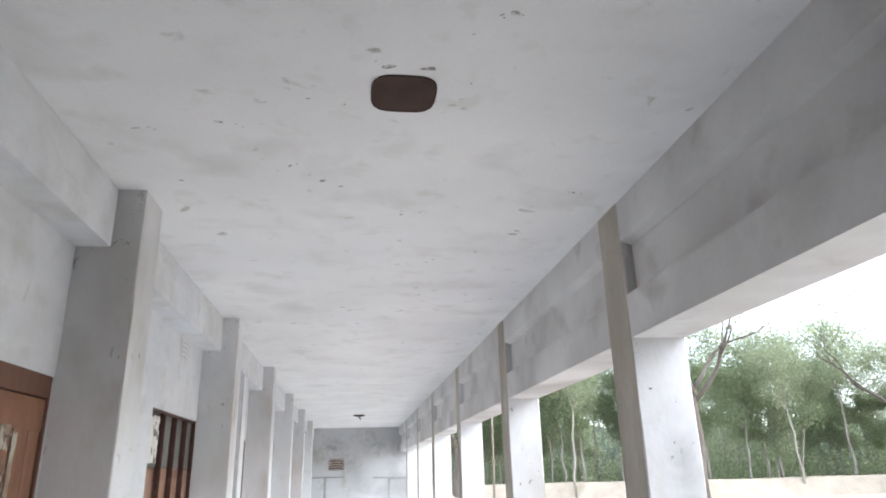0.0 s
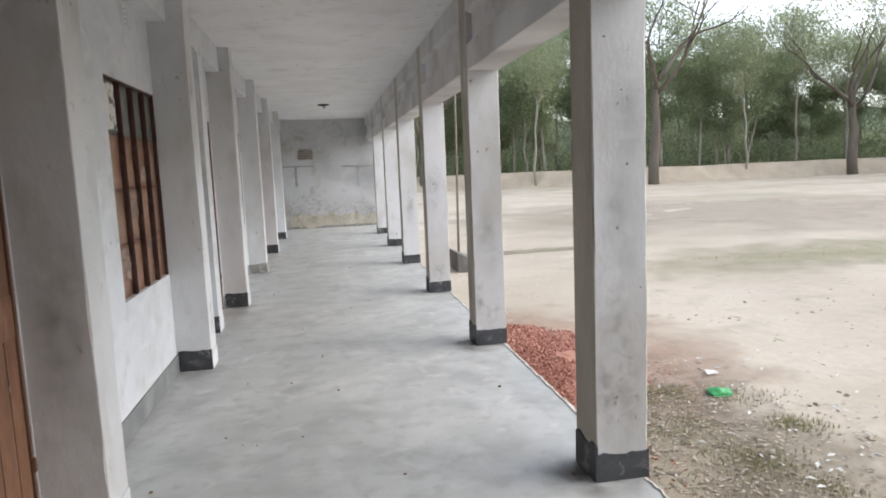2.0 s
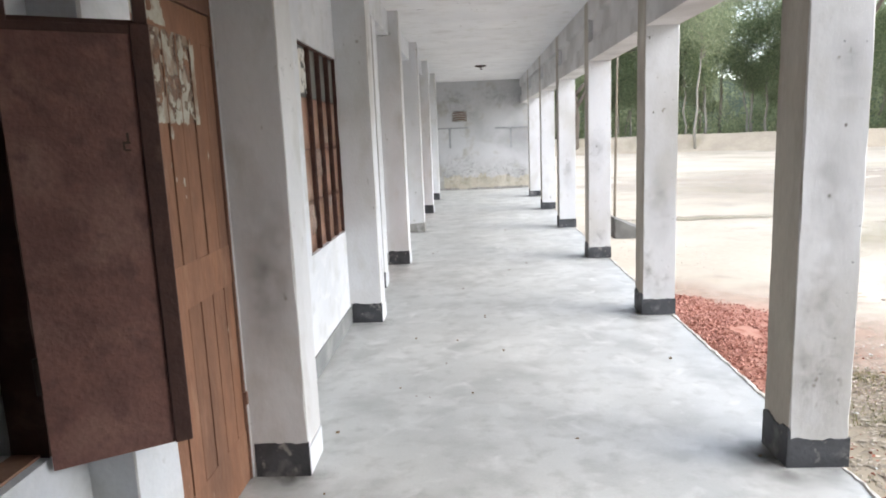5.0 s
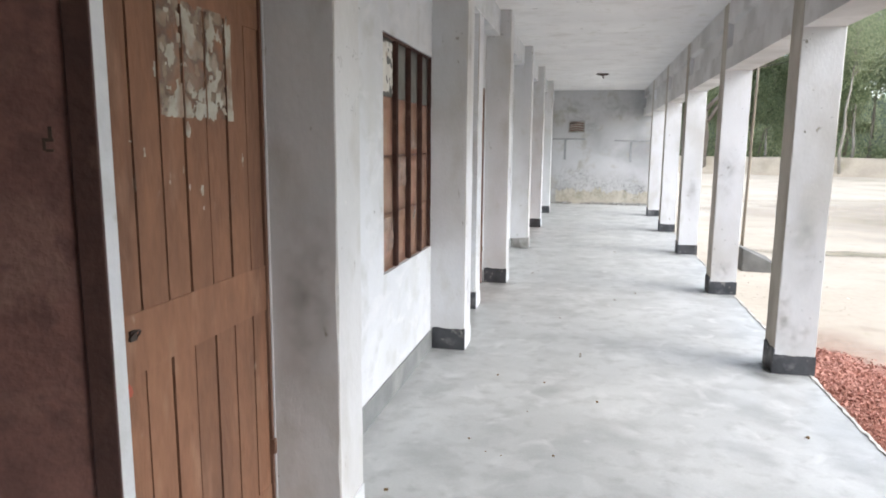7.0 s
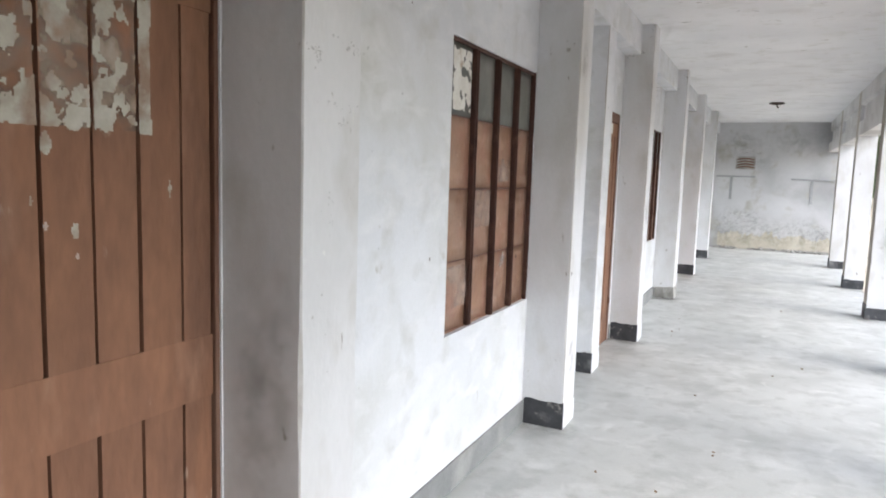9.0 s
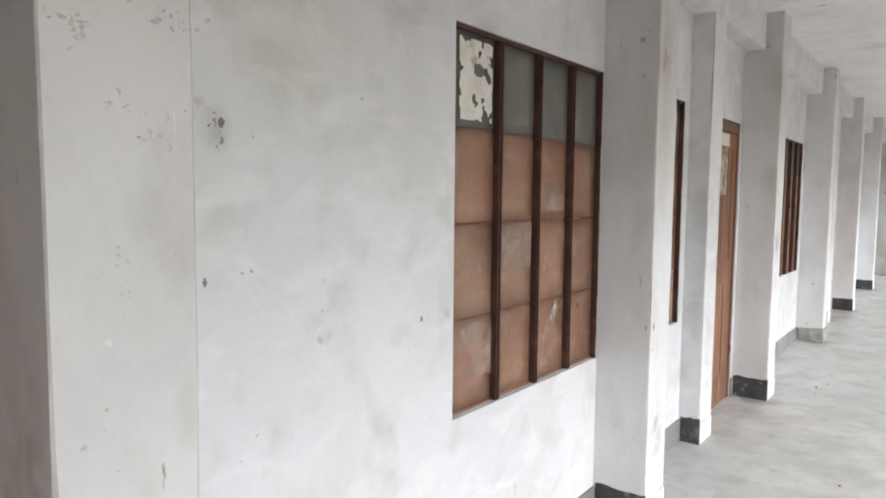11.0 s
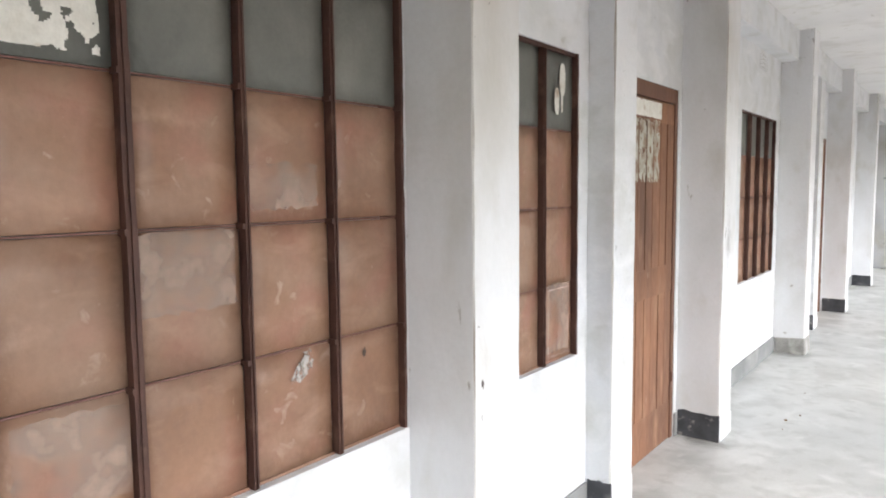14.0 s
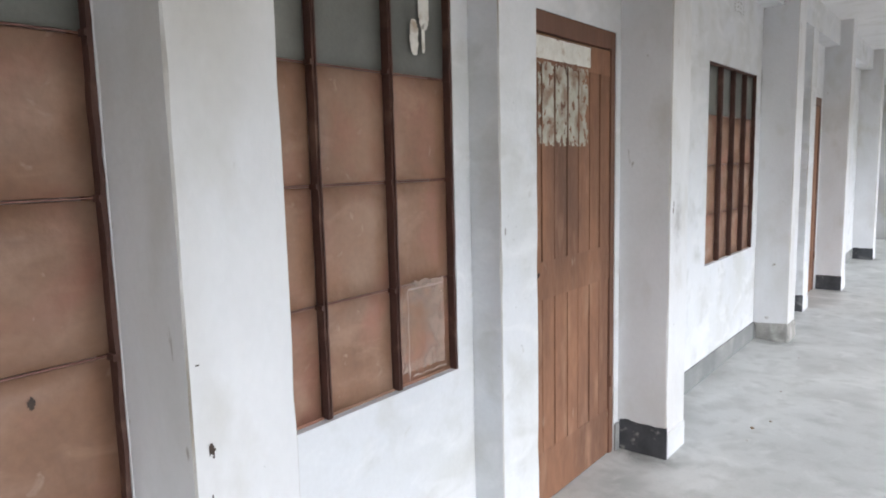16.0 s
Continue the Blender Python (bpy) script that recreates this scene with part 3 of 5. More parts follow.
def fade(material, scale, lo, hi, most):
    """Lets a thin residue wear through to what lies under it."""
    n, l = material.node_tree.nodes, material.node_tree.links
    geo, cloud, thin = n.new("ShaderNodeNewGeometry"), n.new("ShaderNodeTexNoise"), n.new("ShaderNodeMapRange")
    cloud.inputs["Scale"].default_value, cloud.inputs["Detail"].default_value = scale, 7.0
    thin.inputs["From Min"].default_value, thin.inputs["From Max"].default_value, thin.inputs["To Max"].default_value = lo, hi, most
    l.new(geo.outputs["Position"], cloud.inputs["Vector"]), l.new(cloud.outputs["Fac"], thin.inputs["Value"])
    l.new(thin.outputs[0], n["Principled BSDF"].inputs["Alpha"])


fade(FILM, 14.0, 0.34, 0.62, 0.85)
scrap("poster_residue", "thin greyish glue residue of a torn poster on the door", -0.0098, 3.02, 3.385, 1.605, 1.925, 21, material=FILM, keep=1.3, cell=0.005, gaps=GROOVES[0])
scrap("torn_poster", "torn white paper remnants stuck on the plank door", -0.0088, 3.015, 3.37, 1.60, 1.93, 1, keep=0.16, scale=30, cell=0.0045, gaps=GROOVES[0], material=OLD_PAPER)
scrap("torn_poster", "white paper edge strip stuck on the plank door", -0.0085, 3.362, 3.400, 1.60, 1.905, 12, keep=0.75, scale=24, cell=0.0045, material=OLD_PAPER)
scrap("torn_poster", "white torn paper tongue on the plank door", -0.0085, 3.135, 3.205, 1.76, 1.925, 13, keep=0.5, scale=20, cell=0.0045, oval=True, material=OLD_PAPER)
scrap("torn_poster", "ragged white lower paper edge on the plank door", -0.0085, 3.02, 3.34, 1.597, 1.66, 14, keep=0.55, scale=30, cell=0.0045, gaps=GROOVES[0], material=OLD_PAPER)
scrap("torn_poster", "white paper strip stuck on the plank door", -0.0088, 2.86, 3.18, 1.935, 2.032, 2, keep=0.62, material=OLD_PAPER)
for k, (y, z, w, h) in enumerate(((2.992, 1.70, 0.018, 0.05), (3.125, 1.545, 0.028, 0.05), (2.985, 1.90, 0.016, 0.07), (3.10, 1.44, 0.014, 0.03), (2.93, 1.49, 0.016, 0.035), (3.19, 1.37, 0.02, 0.04), (3.44, 1.45, 0.012, 0.05), (2.88, 1.52, 0.01, 0.03))):
    scrap("paper_scrap", "small white paper scrap stuck on the plank door", -0.0085, y, y + w, z, z + h, 90 + k, keep=0.6, cell=0.004, scale=30, oval=True, material=OLD_PAPER)
scrap("paint_smear", "red paint smear on the door beside the lock", -0.0085, 2.775, 2.835, 0.87, 0.925, 97, material=surface("red_smear", (0.42, 0.10, 0.06), (0.33, 0.10, 0.06), 20.0), category="mark", keep=0.6, cell=0.004, scale=24, oval=True)
lock = base_empty("door_lock", pose(-0.009, 2.77, 0.945), "worn grey oval lock plate on the plank door", "lock")
bm = bmesh.new()
bmesh.ops.create_cone(bm, cap_ends=True, segments=20, radius1=1, radius2=0.86, depth=0.008, matrix=pose(0.004, 0, 0, 0, 90, 0) @ Matrix.Diagonal((0.05, 0.024, 1, 1)))
part("plate", bm, IRON, lock)
rim = [(0.008, 0.023 * math.cos(a), 0.048 * math.sin(a)) for a in [k * math.pi / 10 for k in range(21)]]
part("rim", tube(rim, [0.0025] * 21, 5), SKIRT, lock, "pale worn rim", smooth=True)
part("keyhole", box(0.007, -0.004, -0.014, 0.0098, 0.004, 0.012, bevel=0.001), IRON, lock)
scrap("torn_poster", "torn white paper remnants stuck on the plank door", -0.0095, 7.93, 8.375, 1.58, 1.925, 3, keep=0.66, scale=38, cell=0.005, gaps=GROOVES[1], material=OLD_PAPER)
scrap("torn_poster", "white paper strip stuck on the plank door", -0.0095, 7.90, 8.40, 1.935, 2.03, 4, keep=1.1, cell=0.005)
scrap("torn_poster", "torn white notice on the grey window pane", -0.0215, 5.045, 5.25, 1.825, 2.105, 15, keep=0.9, scale=26, cell=0.004, holes=((0.6, 0.62, 0.2, 0.08), (0.9, 0.56, 0.12, 0.06), (0.7, 0.28, 0.05, 0.02)))
for k, (y, z, w, h) in enumerate(((7.205, 1.95, 0.055, 0.14), (7.155, 1.865, 0.06, 0.12), (7.215, 1.868, 0.025, 0.11))):
    scrap("torn_poster", "ragged white paper scrap on the grey window pane", -0.0215, y, y + w, z, z + h, 6 + 11 * k, keep=0.95, scale=12, cell=0.004, oval=True)
CHALK = surface("chalk_smear", (0.44, 0.36, 0.32), (0.36, 0.27, 0.225), 14.0, rough=0.95)
def stroke(name, label, points, width, material, category="mark"):
    """A flat hand-drawn stroke lying on a sheet that faces +x."""
    bm, pairs = bmesh.new(), []
    for k, (y, z) in enumerate(points):
        ay, az = points[max(k - 1, 0)]
        by, bz = points[min(k + 1, len(points) - 1)]
        d = math.hypot(by - ay, bz - az) or 1.0
        w = width * (0.55 + 0.6 * noise.noise(Vector((k * 0.7, y * 9, z * 9))))
        ny, nz = -(bz - az) / d * w, (by - ay) / d * w
        pairs.append([bm.verts.new((-0.0205 + 0.0002 * k, y + q * ny, z + q * nz)) for q in (-1, 1)])
    for p, q in zip(pairs, pairs[1:]):
        bm.faces.new((p[0], p[1], q[1], q[0]))
    return thing(name, bm, material, label, category)


SWASH = surface("chalk_swash", (0.50, 0.48, 0.46), (0.42, 0.38, 0.35), 14.0, rough=0.95)
fade(SWASH, 45.0, 0.34, 0.60, 0.9)
for a, b, c, e in ((5.715, 1.03, 5.745, 1.085), (5.73, 1.045, 5.765, 1.11), (5.735, 1.03, 5.79, 1.085), (5.755, 1.07, 5.78, 1.112)):
    stroke("chalk_mark", "pale chalk swash on a brown window sheet", [(a + (c - a) * k / 7 + 0.004 * math.sin(k * 2.1 + a * 40), b + (e - b) * k / 7) for k in range(8)], 0.013, SWASH)
stroke("paint_line", "pale line along the rim of a repainted sheet", [(7.112 + 0.002 * math.sin(k * 2.0), 0.80 + 0.034 * k) for k in range(10)], 0.004, CHALK)
stroke("paint_line", "pale line along the rim of a repainted sheet", [(7.115 + 0.023 * k, 1.108 + 0.002 * math.sin(k * 3.0)) for k in range(9)], 0.005, CHALK)
stroke("paint_line", "pale line along the rim of a repainted sheet", [(7.13 + 0.022 * k, 0.812 + 0.003 * math.sin(k * 2.3)) for k in range(9)], 0.005, CHALK)
SMEAR = surface("pale_smear", (0.50, 0.40, 0.345), (0.40, 0.295, 0.24), 9.0, rough=0.8)
fade(SMEAR, 9.0, 0.36, 0.70, 0.8)
for y0, y1, z0, z1 in ((5.31, 5.55, 1.27, 1.458), (7.075, 7.30, 0.83, 1.13), (5.04, 5.27, 0.9, 1.10), (5.60, 5.82, 1.50, 1.62)):
    bm = bmesh.new()
    n = 12
    g = [[bm.verts.new((-0.0205, y0 + (y1 - y0) * a / n + 0.008 * noise.noise(Vector((a * 1.1, b * 0.9, y0))), z0 + (z1 - z0) * b / n + 0.012 * noise.noise(Vector((a * 0.9, b * 1.2, z0 + 5))))) for b in range(n + 1)] for a in range(n + 1)]
    for a in range(n):
        for b in range(n):
            bm.faces.new((g[a][b], g[a + 1][b], g[a + 1][b + 1], g[a][b + 1]))
    thing("pale_smear", bm, SMEAR, "pale dusty smear on a brown window sheet", "mark")
scrap("wall_mark", "dark chip in the brown sheet", -0.0215, 5.98, 5.996, 1.048, 1.078, 10, material=IRON, category="mark", keep=0.7, cell=0.003, scale=50, oval=True)
for k, (x, y, z, w, h) in enumerate([(0.0, 4.085, 1.71, 0.03, 0.035), (0.0, 4.04, 1.35, 0.02, 0.03), (0.0, 4.815, 1.155, 0.025, 0.03), (0.0, 4.755, 1.07, 0.02, 0.025), (FRONT, 6.195, 0.93, 0.028, 0.06), (FRONT, 6.195, 0.845, 0.014, 0.035), (FRONT, 6.175, 1.12, 0.03, 0.03), (SLIM, 7.46, 1.26, 0.02, 0.04), (0.0, 4.60, 2.172, 0.028, 0.03), (FRONT, 8.74, 1.16, 0.04, 0.2)]):
    scrap("wall_mark", "dark chipped spot in the whitewash", x, y, y + w * 0.75, z, z + h * 0.8, 20 + k, material=IRON if k in (4, 5, 6) else CHIPPED, category="mark", keep=0.5, cell=0.003, scale=45, oval=True)
for k in (1, 4, 6):
    scrap("paint_chip", "small pale chip in the door paint", -0.009, 2.9 + 0.62 * ((k * 0.37) % 1), 2.9 + 0.62 * ((k * 0.37) % 1) + 0.012, 1.15 + 0.4 * ((k * 0.61) % 1), 1.15 + 0.4 * ((k * 0.61) % 1) + 0.02, 60 + k, material=CHALK, category="mark", keep=0.8, cell=0.003, scale=60, oval=True)
for k, (y, z, w, h) in enumerate([(3.682, 1.622, 0.026, 0.05), (3.820, 1.602, 0.014, 0.11), (3.69, 1.30, 0.02, 0.03)]):
    scrap("paper_scrap", "small white paper scrap on the pier", FRONT, y, y + w, z, z + h, 40 + k, material=LITTER, keep=0.5, cell=0.004, scale=30, oval=True)


for k, (c, x, z, w, h) in enumerate([(1, 2.515, 1.18, 0.03, 0.05), (1, 2.565, 1.49, 0.025, 0.025), (1, 2.655, 0.62, 0.012, 0.09), (1, 2.60, 0.40, 0.02, 0.02), (2, 2.47, 1.62, 0.02, 0.03), (2, 2.56, 0.72, 0.05, 0.012), (2, 2.63, 1.1, 0.015, 0.03), (3, 2.5, 1.3, 0.02, 0.05), (1, 2.46, 2.05, 0.03, 0.02), (2, 2.43, 2.18, 0.03, 0.04)]):
    ob = scrap("wall_mark", "dark chipped spot in a column's plaster", 0.0, 0, w * 0.75, z, z + h * 0.8, 80 + k, material=CHIPPED, category="mark", keep=0.55, cell=0.003, scale=45, oval=True)
    ob.matrix_basis = pose(x, PIERS[c] - 0.0012, 0, 0, 0, -90)


def specks(name, label, place, spots, seed, material, size=(0.004, 0.014), long=1.6):
    """Small irregular flecks lying on one flat face; place gives the face's frame, z outwards."""
    r = random.Random(seed)
    verts, faces = [], []
    for cx, cy, sx, sy, cnt in spots:
        for _ in range(cnt):
            x, y = cx + r.gauss(0, sx), cy + r.gauss(0, sy)
            q = size[0] + (size[1] - size[0]) * r.random() ** 2.5
            turn, n, o = r.gauss(0, 0.5), 7, len(verts)
            for k in range(n):
                a, d = 2 * math.pi * k / n, q * (0.45 + 0.75 * r.random())
                u, v = d * long * math.cos(a), d * math.sin(a)
                verts.append(tuple(place @ Vector((x + u * math.cos(turn) - v * math.sin(turn), y + u * math.sin(turn) + v * math.cos(turn), 0.0014))))
            faces.append(tuple(range(o, o + n)))
    me = bpy.data.meshes.new(name)
    me.from_pydata(verts, [], faces)
    me.materials.append(material)
    return tagged(new(name, me), label, "specks", kind="stuff")


CEIL_FLECK = surface("ceiling_fleck", (0.50, 0.485, 0.455), (0.40, 0.385, 0.35), 20.0, rough=0.95)
RUST_FLECK = surface("rusty_fleck", (0.33, 0.27, 0.20), (0.25, 0.20, 0.15), 25.0, rough=0.95)
fade(CEIL_FLECK, 60.0, 0.30, 0.70, 0.75)
fade(RUST_FLECK, 70.0, 0.32, 0.74, 0.42)
PIT = surface("dark_pit", (0.17, 0.16, 0.145), (0.27, 0.26, 0.24), 30.0, rough=0.95)
fade(PIT, 90.0, 0.30, 0.70, 0.65)
wall_face = Matrix(((0, 0, 1, 0), (1, 0, 0, 0), (0, 1, 0, 0), (0, 0, 0, 1)))
rng = random.Random(31)
specks("ceiling_flecks", "greyish flecks in the ceiling's limewash", pose(0, 0, CEIL_Z, 180, 0, 0), [(0.35 + 1.95 * rng.random(), -(1.4 + 7.5 * rng.random() ** 1.4), 0.05, 0.025, 3) for _ in range(46)] + [(1.32, -2.72, 0.17, 0.13, 14)], 3, CEIL_FLECK, (0.003, 0.015), 2.4)
specks("wall_flecks", "brownish flecks in the pier's limewash", pose(FRONT, 0, 0) @ wall_face, [(3.66, 1.82, 0.02, 0.02, 26), (3.82, 1.86, 0.03, 0.012, 30), (3.74, 1.70, 0.05, 0.006, 16), (3.77, 1.66, 0.02, 0.008, 8), (3.73, 1.42, 0.012, 0.03, 10), (3.74, 1.2, 0.06, 0.25, 10), (6.30, 2.15, 0.06, 0.12, 12), (6.25, 0.6, 0.05, 0.2, 14), (8.8, 1.2, 0.05, 0.2, 22), (8.82, 0.55, 0.05, 0.2, 10)], 4, RUST_FLECK, (0.0015, 0.0055), 1.7)
specks("wall_flecks", "dark pits in the whitewashed wall", pose(0, 0, 0) @ wall_face, [(4.079, 1.73, 0.012, 0.012, 9), (4.085, 1.685, 0.010, 0.014, 6), (4.085, 1.71, 0.04, 0.03, 4), (4.4, 1.2, 0.3, 0.4, 14), (4.75, 1.1, 0.1, 0.1, 4), (6.3, 0.9, 0.05, 0.3, 4)], 5, PIT, (0.0015, 0.0055), 1.4)
specks("wall_flecks", "dark pits in the shallow pier's limewash", pose(SLIM, 0, 0) @ wall_face, [(7.52, 1.26, 0.02, 0.15, 6), (7.56, 1.9, 0.05, 0.3, 8), (7.5, 0.7, 0.04, 0.2, 5)], 6, PIT, (0.0015, 0.005), 1.4)


for y in PIERS[1:5]:
    specks("corner_dirt", "dark cobweb dirt where the beam meets a pier", pose(0, y, 0, 90, 0, 0), [(0.15, 2.69, 0.018, 0.012, 16), (0.22, 2.85, 0.02, 0.025, 8), (0.05, 2.665, 0.03, 0.01, 10), (0.24, 2.92, 0.012, 0.01, 6)], int(y * 10), PIT, (0.002, 0.007), 1.4)
    specks("column_pits", "dark pits in a column's whitewash", pose(0, y, 0, 90, 0, 0), [(2.45, 2.22, 0.02, 0.03, 8), (2.54, 1.3, 0.06, 0.5, 16), (2.54, 0.5, 0.06, 0.2, 12), (2.64, 1.2, 0.01, 0.5, 10)], int(y * 10) + 1, PIT, (0.0015, 0.006), 1.4)


def ventilator(y, z):
    """A cement grille: two columns of wavy slots between two columns of short slits."""
    v = base_empty("wall_vent", pose(0, y, z), "perforated cement ventilator block high in the wall", "vent")
    block = part("block", box(-0.02, 0, 0, 0.002, 0.25, 0.125, bevel=0.001), LIME, v)
    for a, (w, rows) in enumerate(((0.010, 6), (0.024, 4), (0.024, 4), (0.010, 6))):
        for b in range(rows):
            bm = bmesh.new()
            turn = (35 if b % 2 else -35) if w < 0.02 else (22 if a == 1 else -22)
            bmesh.ops.create_circle(bm, cap_ends=True, segments=10, radius=1, matrix=pose(0.0035, (0.022, 0.092, 0.155, 0.228)[a], 0.014 + b * 0.097 / (rows - 1), 0, 90, 0) @ pose(0, 0, 0, 0, 0, turn) @ Matrix.Diagonal((0.0045, w, 1, 1)))
            # the block stays whole: a flat darker disc paints each opening's shade
            part("slot", bm, BROKEN, block)
    return v


ventilator(5.487, 2.522)
ventilator(10.58, 2.522)

# the rusty box in the ceiling, and a second with a hook further along
def ceiling_box(y, x, hook):
    b = base_empty("ceiling_box", pose(x, y, CEIL_Z), "rusty junction box in the ceiling, its recess painted dark", "junction box", "boxes in the ceiling")
    n, pts = 28, []
    for k in range(n):
        a = 2 * math.pi * k / n
        c, s = math.cos(a), math.sin(a)
        pts.append((0.105 * math.copysign(abs(c) ** 0.5, c), 0.108 * math.copysign(abs(s) ** 0.6, s)))
    bm = bmesh.new()
    # no recess is cut: a flat dark face carries the hollow's shade
    bm.faces.new([bm.verts.new((px, py, -0.003)) for px, py in pts])
    part("box", bm, DARKHOLE, b, "flat rusty face painted dark as the hollow's shade")
    rim = bmesh.new()
    tube([(px * 1.02, py * 1.02, -0.003) for px, py in pts + pts[:1]], [0.003] * (n + 1), 5, rim)
    part("rim", rim, DARKHOLE, b, smooth=True)
    if hook:
        part("hook", tube([(0, 0, 0), (0, 0, -0.06), (0.02, 0, -0.085), (0.04, 0, -0.06)], [0.012, 0.012, 0.012, 0.008], 6), IRON, b, smooth=True)
        part("canopy", tube([(0, 0, -0.004), (0, 0, -0.02), (0, 0, -0.04)], [0.13, 0.12, 0.04], 14), IRON, b, smooth=True)


ceiling_box(2.725, 1.325, False)
ceiling_box(15.42, 1.30, True)

# the end wall: brick vent, two ledges with damp streaks, debris at its foot
v = base_empty("end_wall_vent", pose(0.54, END_Y, 1.86), "brown slatted ventilator in the end wall", "vent")
part("frame", box(0, -0.02, 0, 0.42, 0.0, 0.30, bevel=0.004), BROKEN, v)
for k in range(4):
    bm = tube([(0.03 + 0.36 * u, -0.024, 0.04 + 0.062 * k + 0.025 * math.sin(math.pi * u)) for u in [j / 8 for j in range(9)]], [0.014] * 9, 5)
    part("slat", bm, WOODFRAME, v, smooth=True)
for a, b, z, sx in ((0.14, 0.98, 1.70, 0.47), (1.72, 2.62, 1.665, 2.15)):
    l = thing("wall_ledge", box(a, END_Y - 0.03, z - 0.025, b, END_Y, z + 0.012, bevel=0.006), STAIN, "thin grey ledge line on the end wall", "ledge", "ledges on the end wall")
    bm = box(sx - 0.03, END_Y - 0.012, z - 0.55, sx + 0.03, END_Y, z - 0.027, bevel=0.005)
    part("bracket", bm, STAIN, l, "grey upright strip below")
DIRT = surface("wall_foot_dirt", (0.58, 0.55, 0.47), (0.48, 0.44, 0.36), 3.0, (0.40, 0.37, 0.29), 4.0, (0.5, 0.7), 0.95)
bm = bmesh.new()
n = 200
top = [0.34 + 0.14 * noise.noise(Vector((k * 0.05, 2.2, 0))) + 0.08 * noise.noise(Vector((k * 0.19, 5.2, 0))) + 0.05 * noise.noise(Vector((k * 0.6, 7.2, 0))) for k in range(n + 1)]
lo = [bm.verts.new((0.26 + k * (2.38 / n), END_Y - 0.003, 0.002)) for k in range(n + 1)]
hi = [bm.verts.new((0.26 + k * (2.38 / n), END_Y - 0.003, top[k])) for k in range(n + 1)]
for k in range(n):
    bm.faces.new((lo[k], lo[k + 1], hi[k + 1], hi[k]))
thing("damp_stain", bm, DIRT, "brown damp stain along the wall foot", "stain")


def rubble(name, label, spots, seed, material, size=(0.02, 0.06)):
    """Loose lumps lying on a floor at the spots (x, y, spread x, spread y, count, z)."""
    r = random.Random(seed)
    verts, faces = [], []
    for cx, cy, sx, sy, cnt, z in spots:
        for _ in range(cnt):
            s = size[0] + (size[1] - size[0]) * r.random() ** 2
            x, y = cx + r.gauss(0, sx), cy + r.gauss(0, sy)
            rot = Euler((r.random() * 6, r.random() * 6, r.random() * 6)).to_matrix()
            o = len(verts)
            for c in ((-1, -1, -1), (1, -1, -1), (1, 1, -1), (-1, 1, -1), (-1, -1, 1), (1, -1, 1), (1, 1, 1), (-1, 1, 1)):
                q = rot @ Vector([v * (0.3 + 0.3 * r.random()) * s for v in c])
                verts.append((x + q.x, y + q.y, z + s * 0.28 + q.z * 0.6))
            faces += [tuple(o + i for i in f) for f in ((0, 3, 2, 1), (4, 5, 6, 7), (0, 1, 5, 4), (1, 2, 6, 5), (2, 3, 7, 6), (3, 0, 4, 7))]
    me = bpy.data.meshes.new(name)
    me.from_pydata(verts, [], faces)
    me.materials.append(material)
    return tagged(new(name, me), label, "rubble", kind="stuff")


rubble("wall_foot_rubble", "dark crumbled rubble along the end wall foot", [(0.45, END_Y - 0.1, 0.12, 0.03, 60, 0), (1.4, END_Y - 0.08, 0.2, 0.03, 40, 0), (1.9, END_Y - 0.1, 0.2, 0.04, 60, 0), (2.4, END_Y - 0.1, 0.1, 0.03, 50, 0)], 5, BROKEN, (0.03, 0.10))
rubble("floor_grit", "small dry crumbs scattered on the cement floor", [(1.3, 3.5, 0.6, 1.6, 9, 0), (0.6, 4.5, 0.2, 1.5, 9, 0), (1.5, 8.5, 0.5, 2.0, 8, 0), (0.5, 9.5, 0.2, 1.2, 6, 0)], 6, LEAFDRY, (0.006, 0.022))

# the broken pale lip of the floor, and smears with painted shade at the feet of columns and piers
LIP = surface("crumbled_lip", (0.62, 0.605, 0.57), (0.46, 0.445, 0.41), 9.0, (0.36, 0.33, 0.28), 6.0, (0.5, 0.7), 0.95, 0.5, 60)
bm = bmesh.new()
edges = [1.72] + [v for y in PIERS[1:] for v in (y - 0.01, y + 0.262)] + [END_Y - 0.01]
for a, b in zip(edges[::2], edges[1::2]):
    n, row = int((b - a) / 0.035), []
    for k in range(n + 1):
        y = a + (b - a) * k / n
        i = EDGE - 0.012 + 0.02 * noise.noise(Vector((0, y * 5, 1))) + 0.012 * noise.noise(Vector((0, y * 19, 2)))
        o = EDGE + 0.016 + 0.016 * noise.noise(Vector((3, y * 4, 1))) + 0.014 * noise.noise(Vector((3, y * 23, 2)))
        h = 0.008 + 0.008 * noise.noise(Vector((5, y * 13, 2)))
        row.append([bm.verts.new(c) for c in ((i, y, 0.001), (i + 0.006, y, h), (o - 0.004, y, h - 0.003), (o, y, -0.06), (o - 0.004, y, -0.30))])
    for p, q in zip(row, row[1:]):
        for k in range(4):
            bm.faces.new((p[k], p[k + 1], q[k + 1], q[k]))
thing("trim", bm, LIP, "crumbled pale cement lip along the floor edge", "edging", kind="structure")
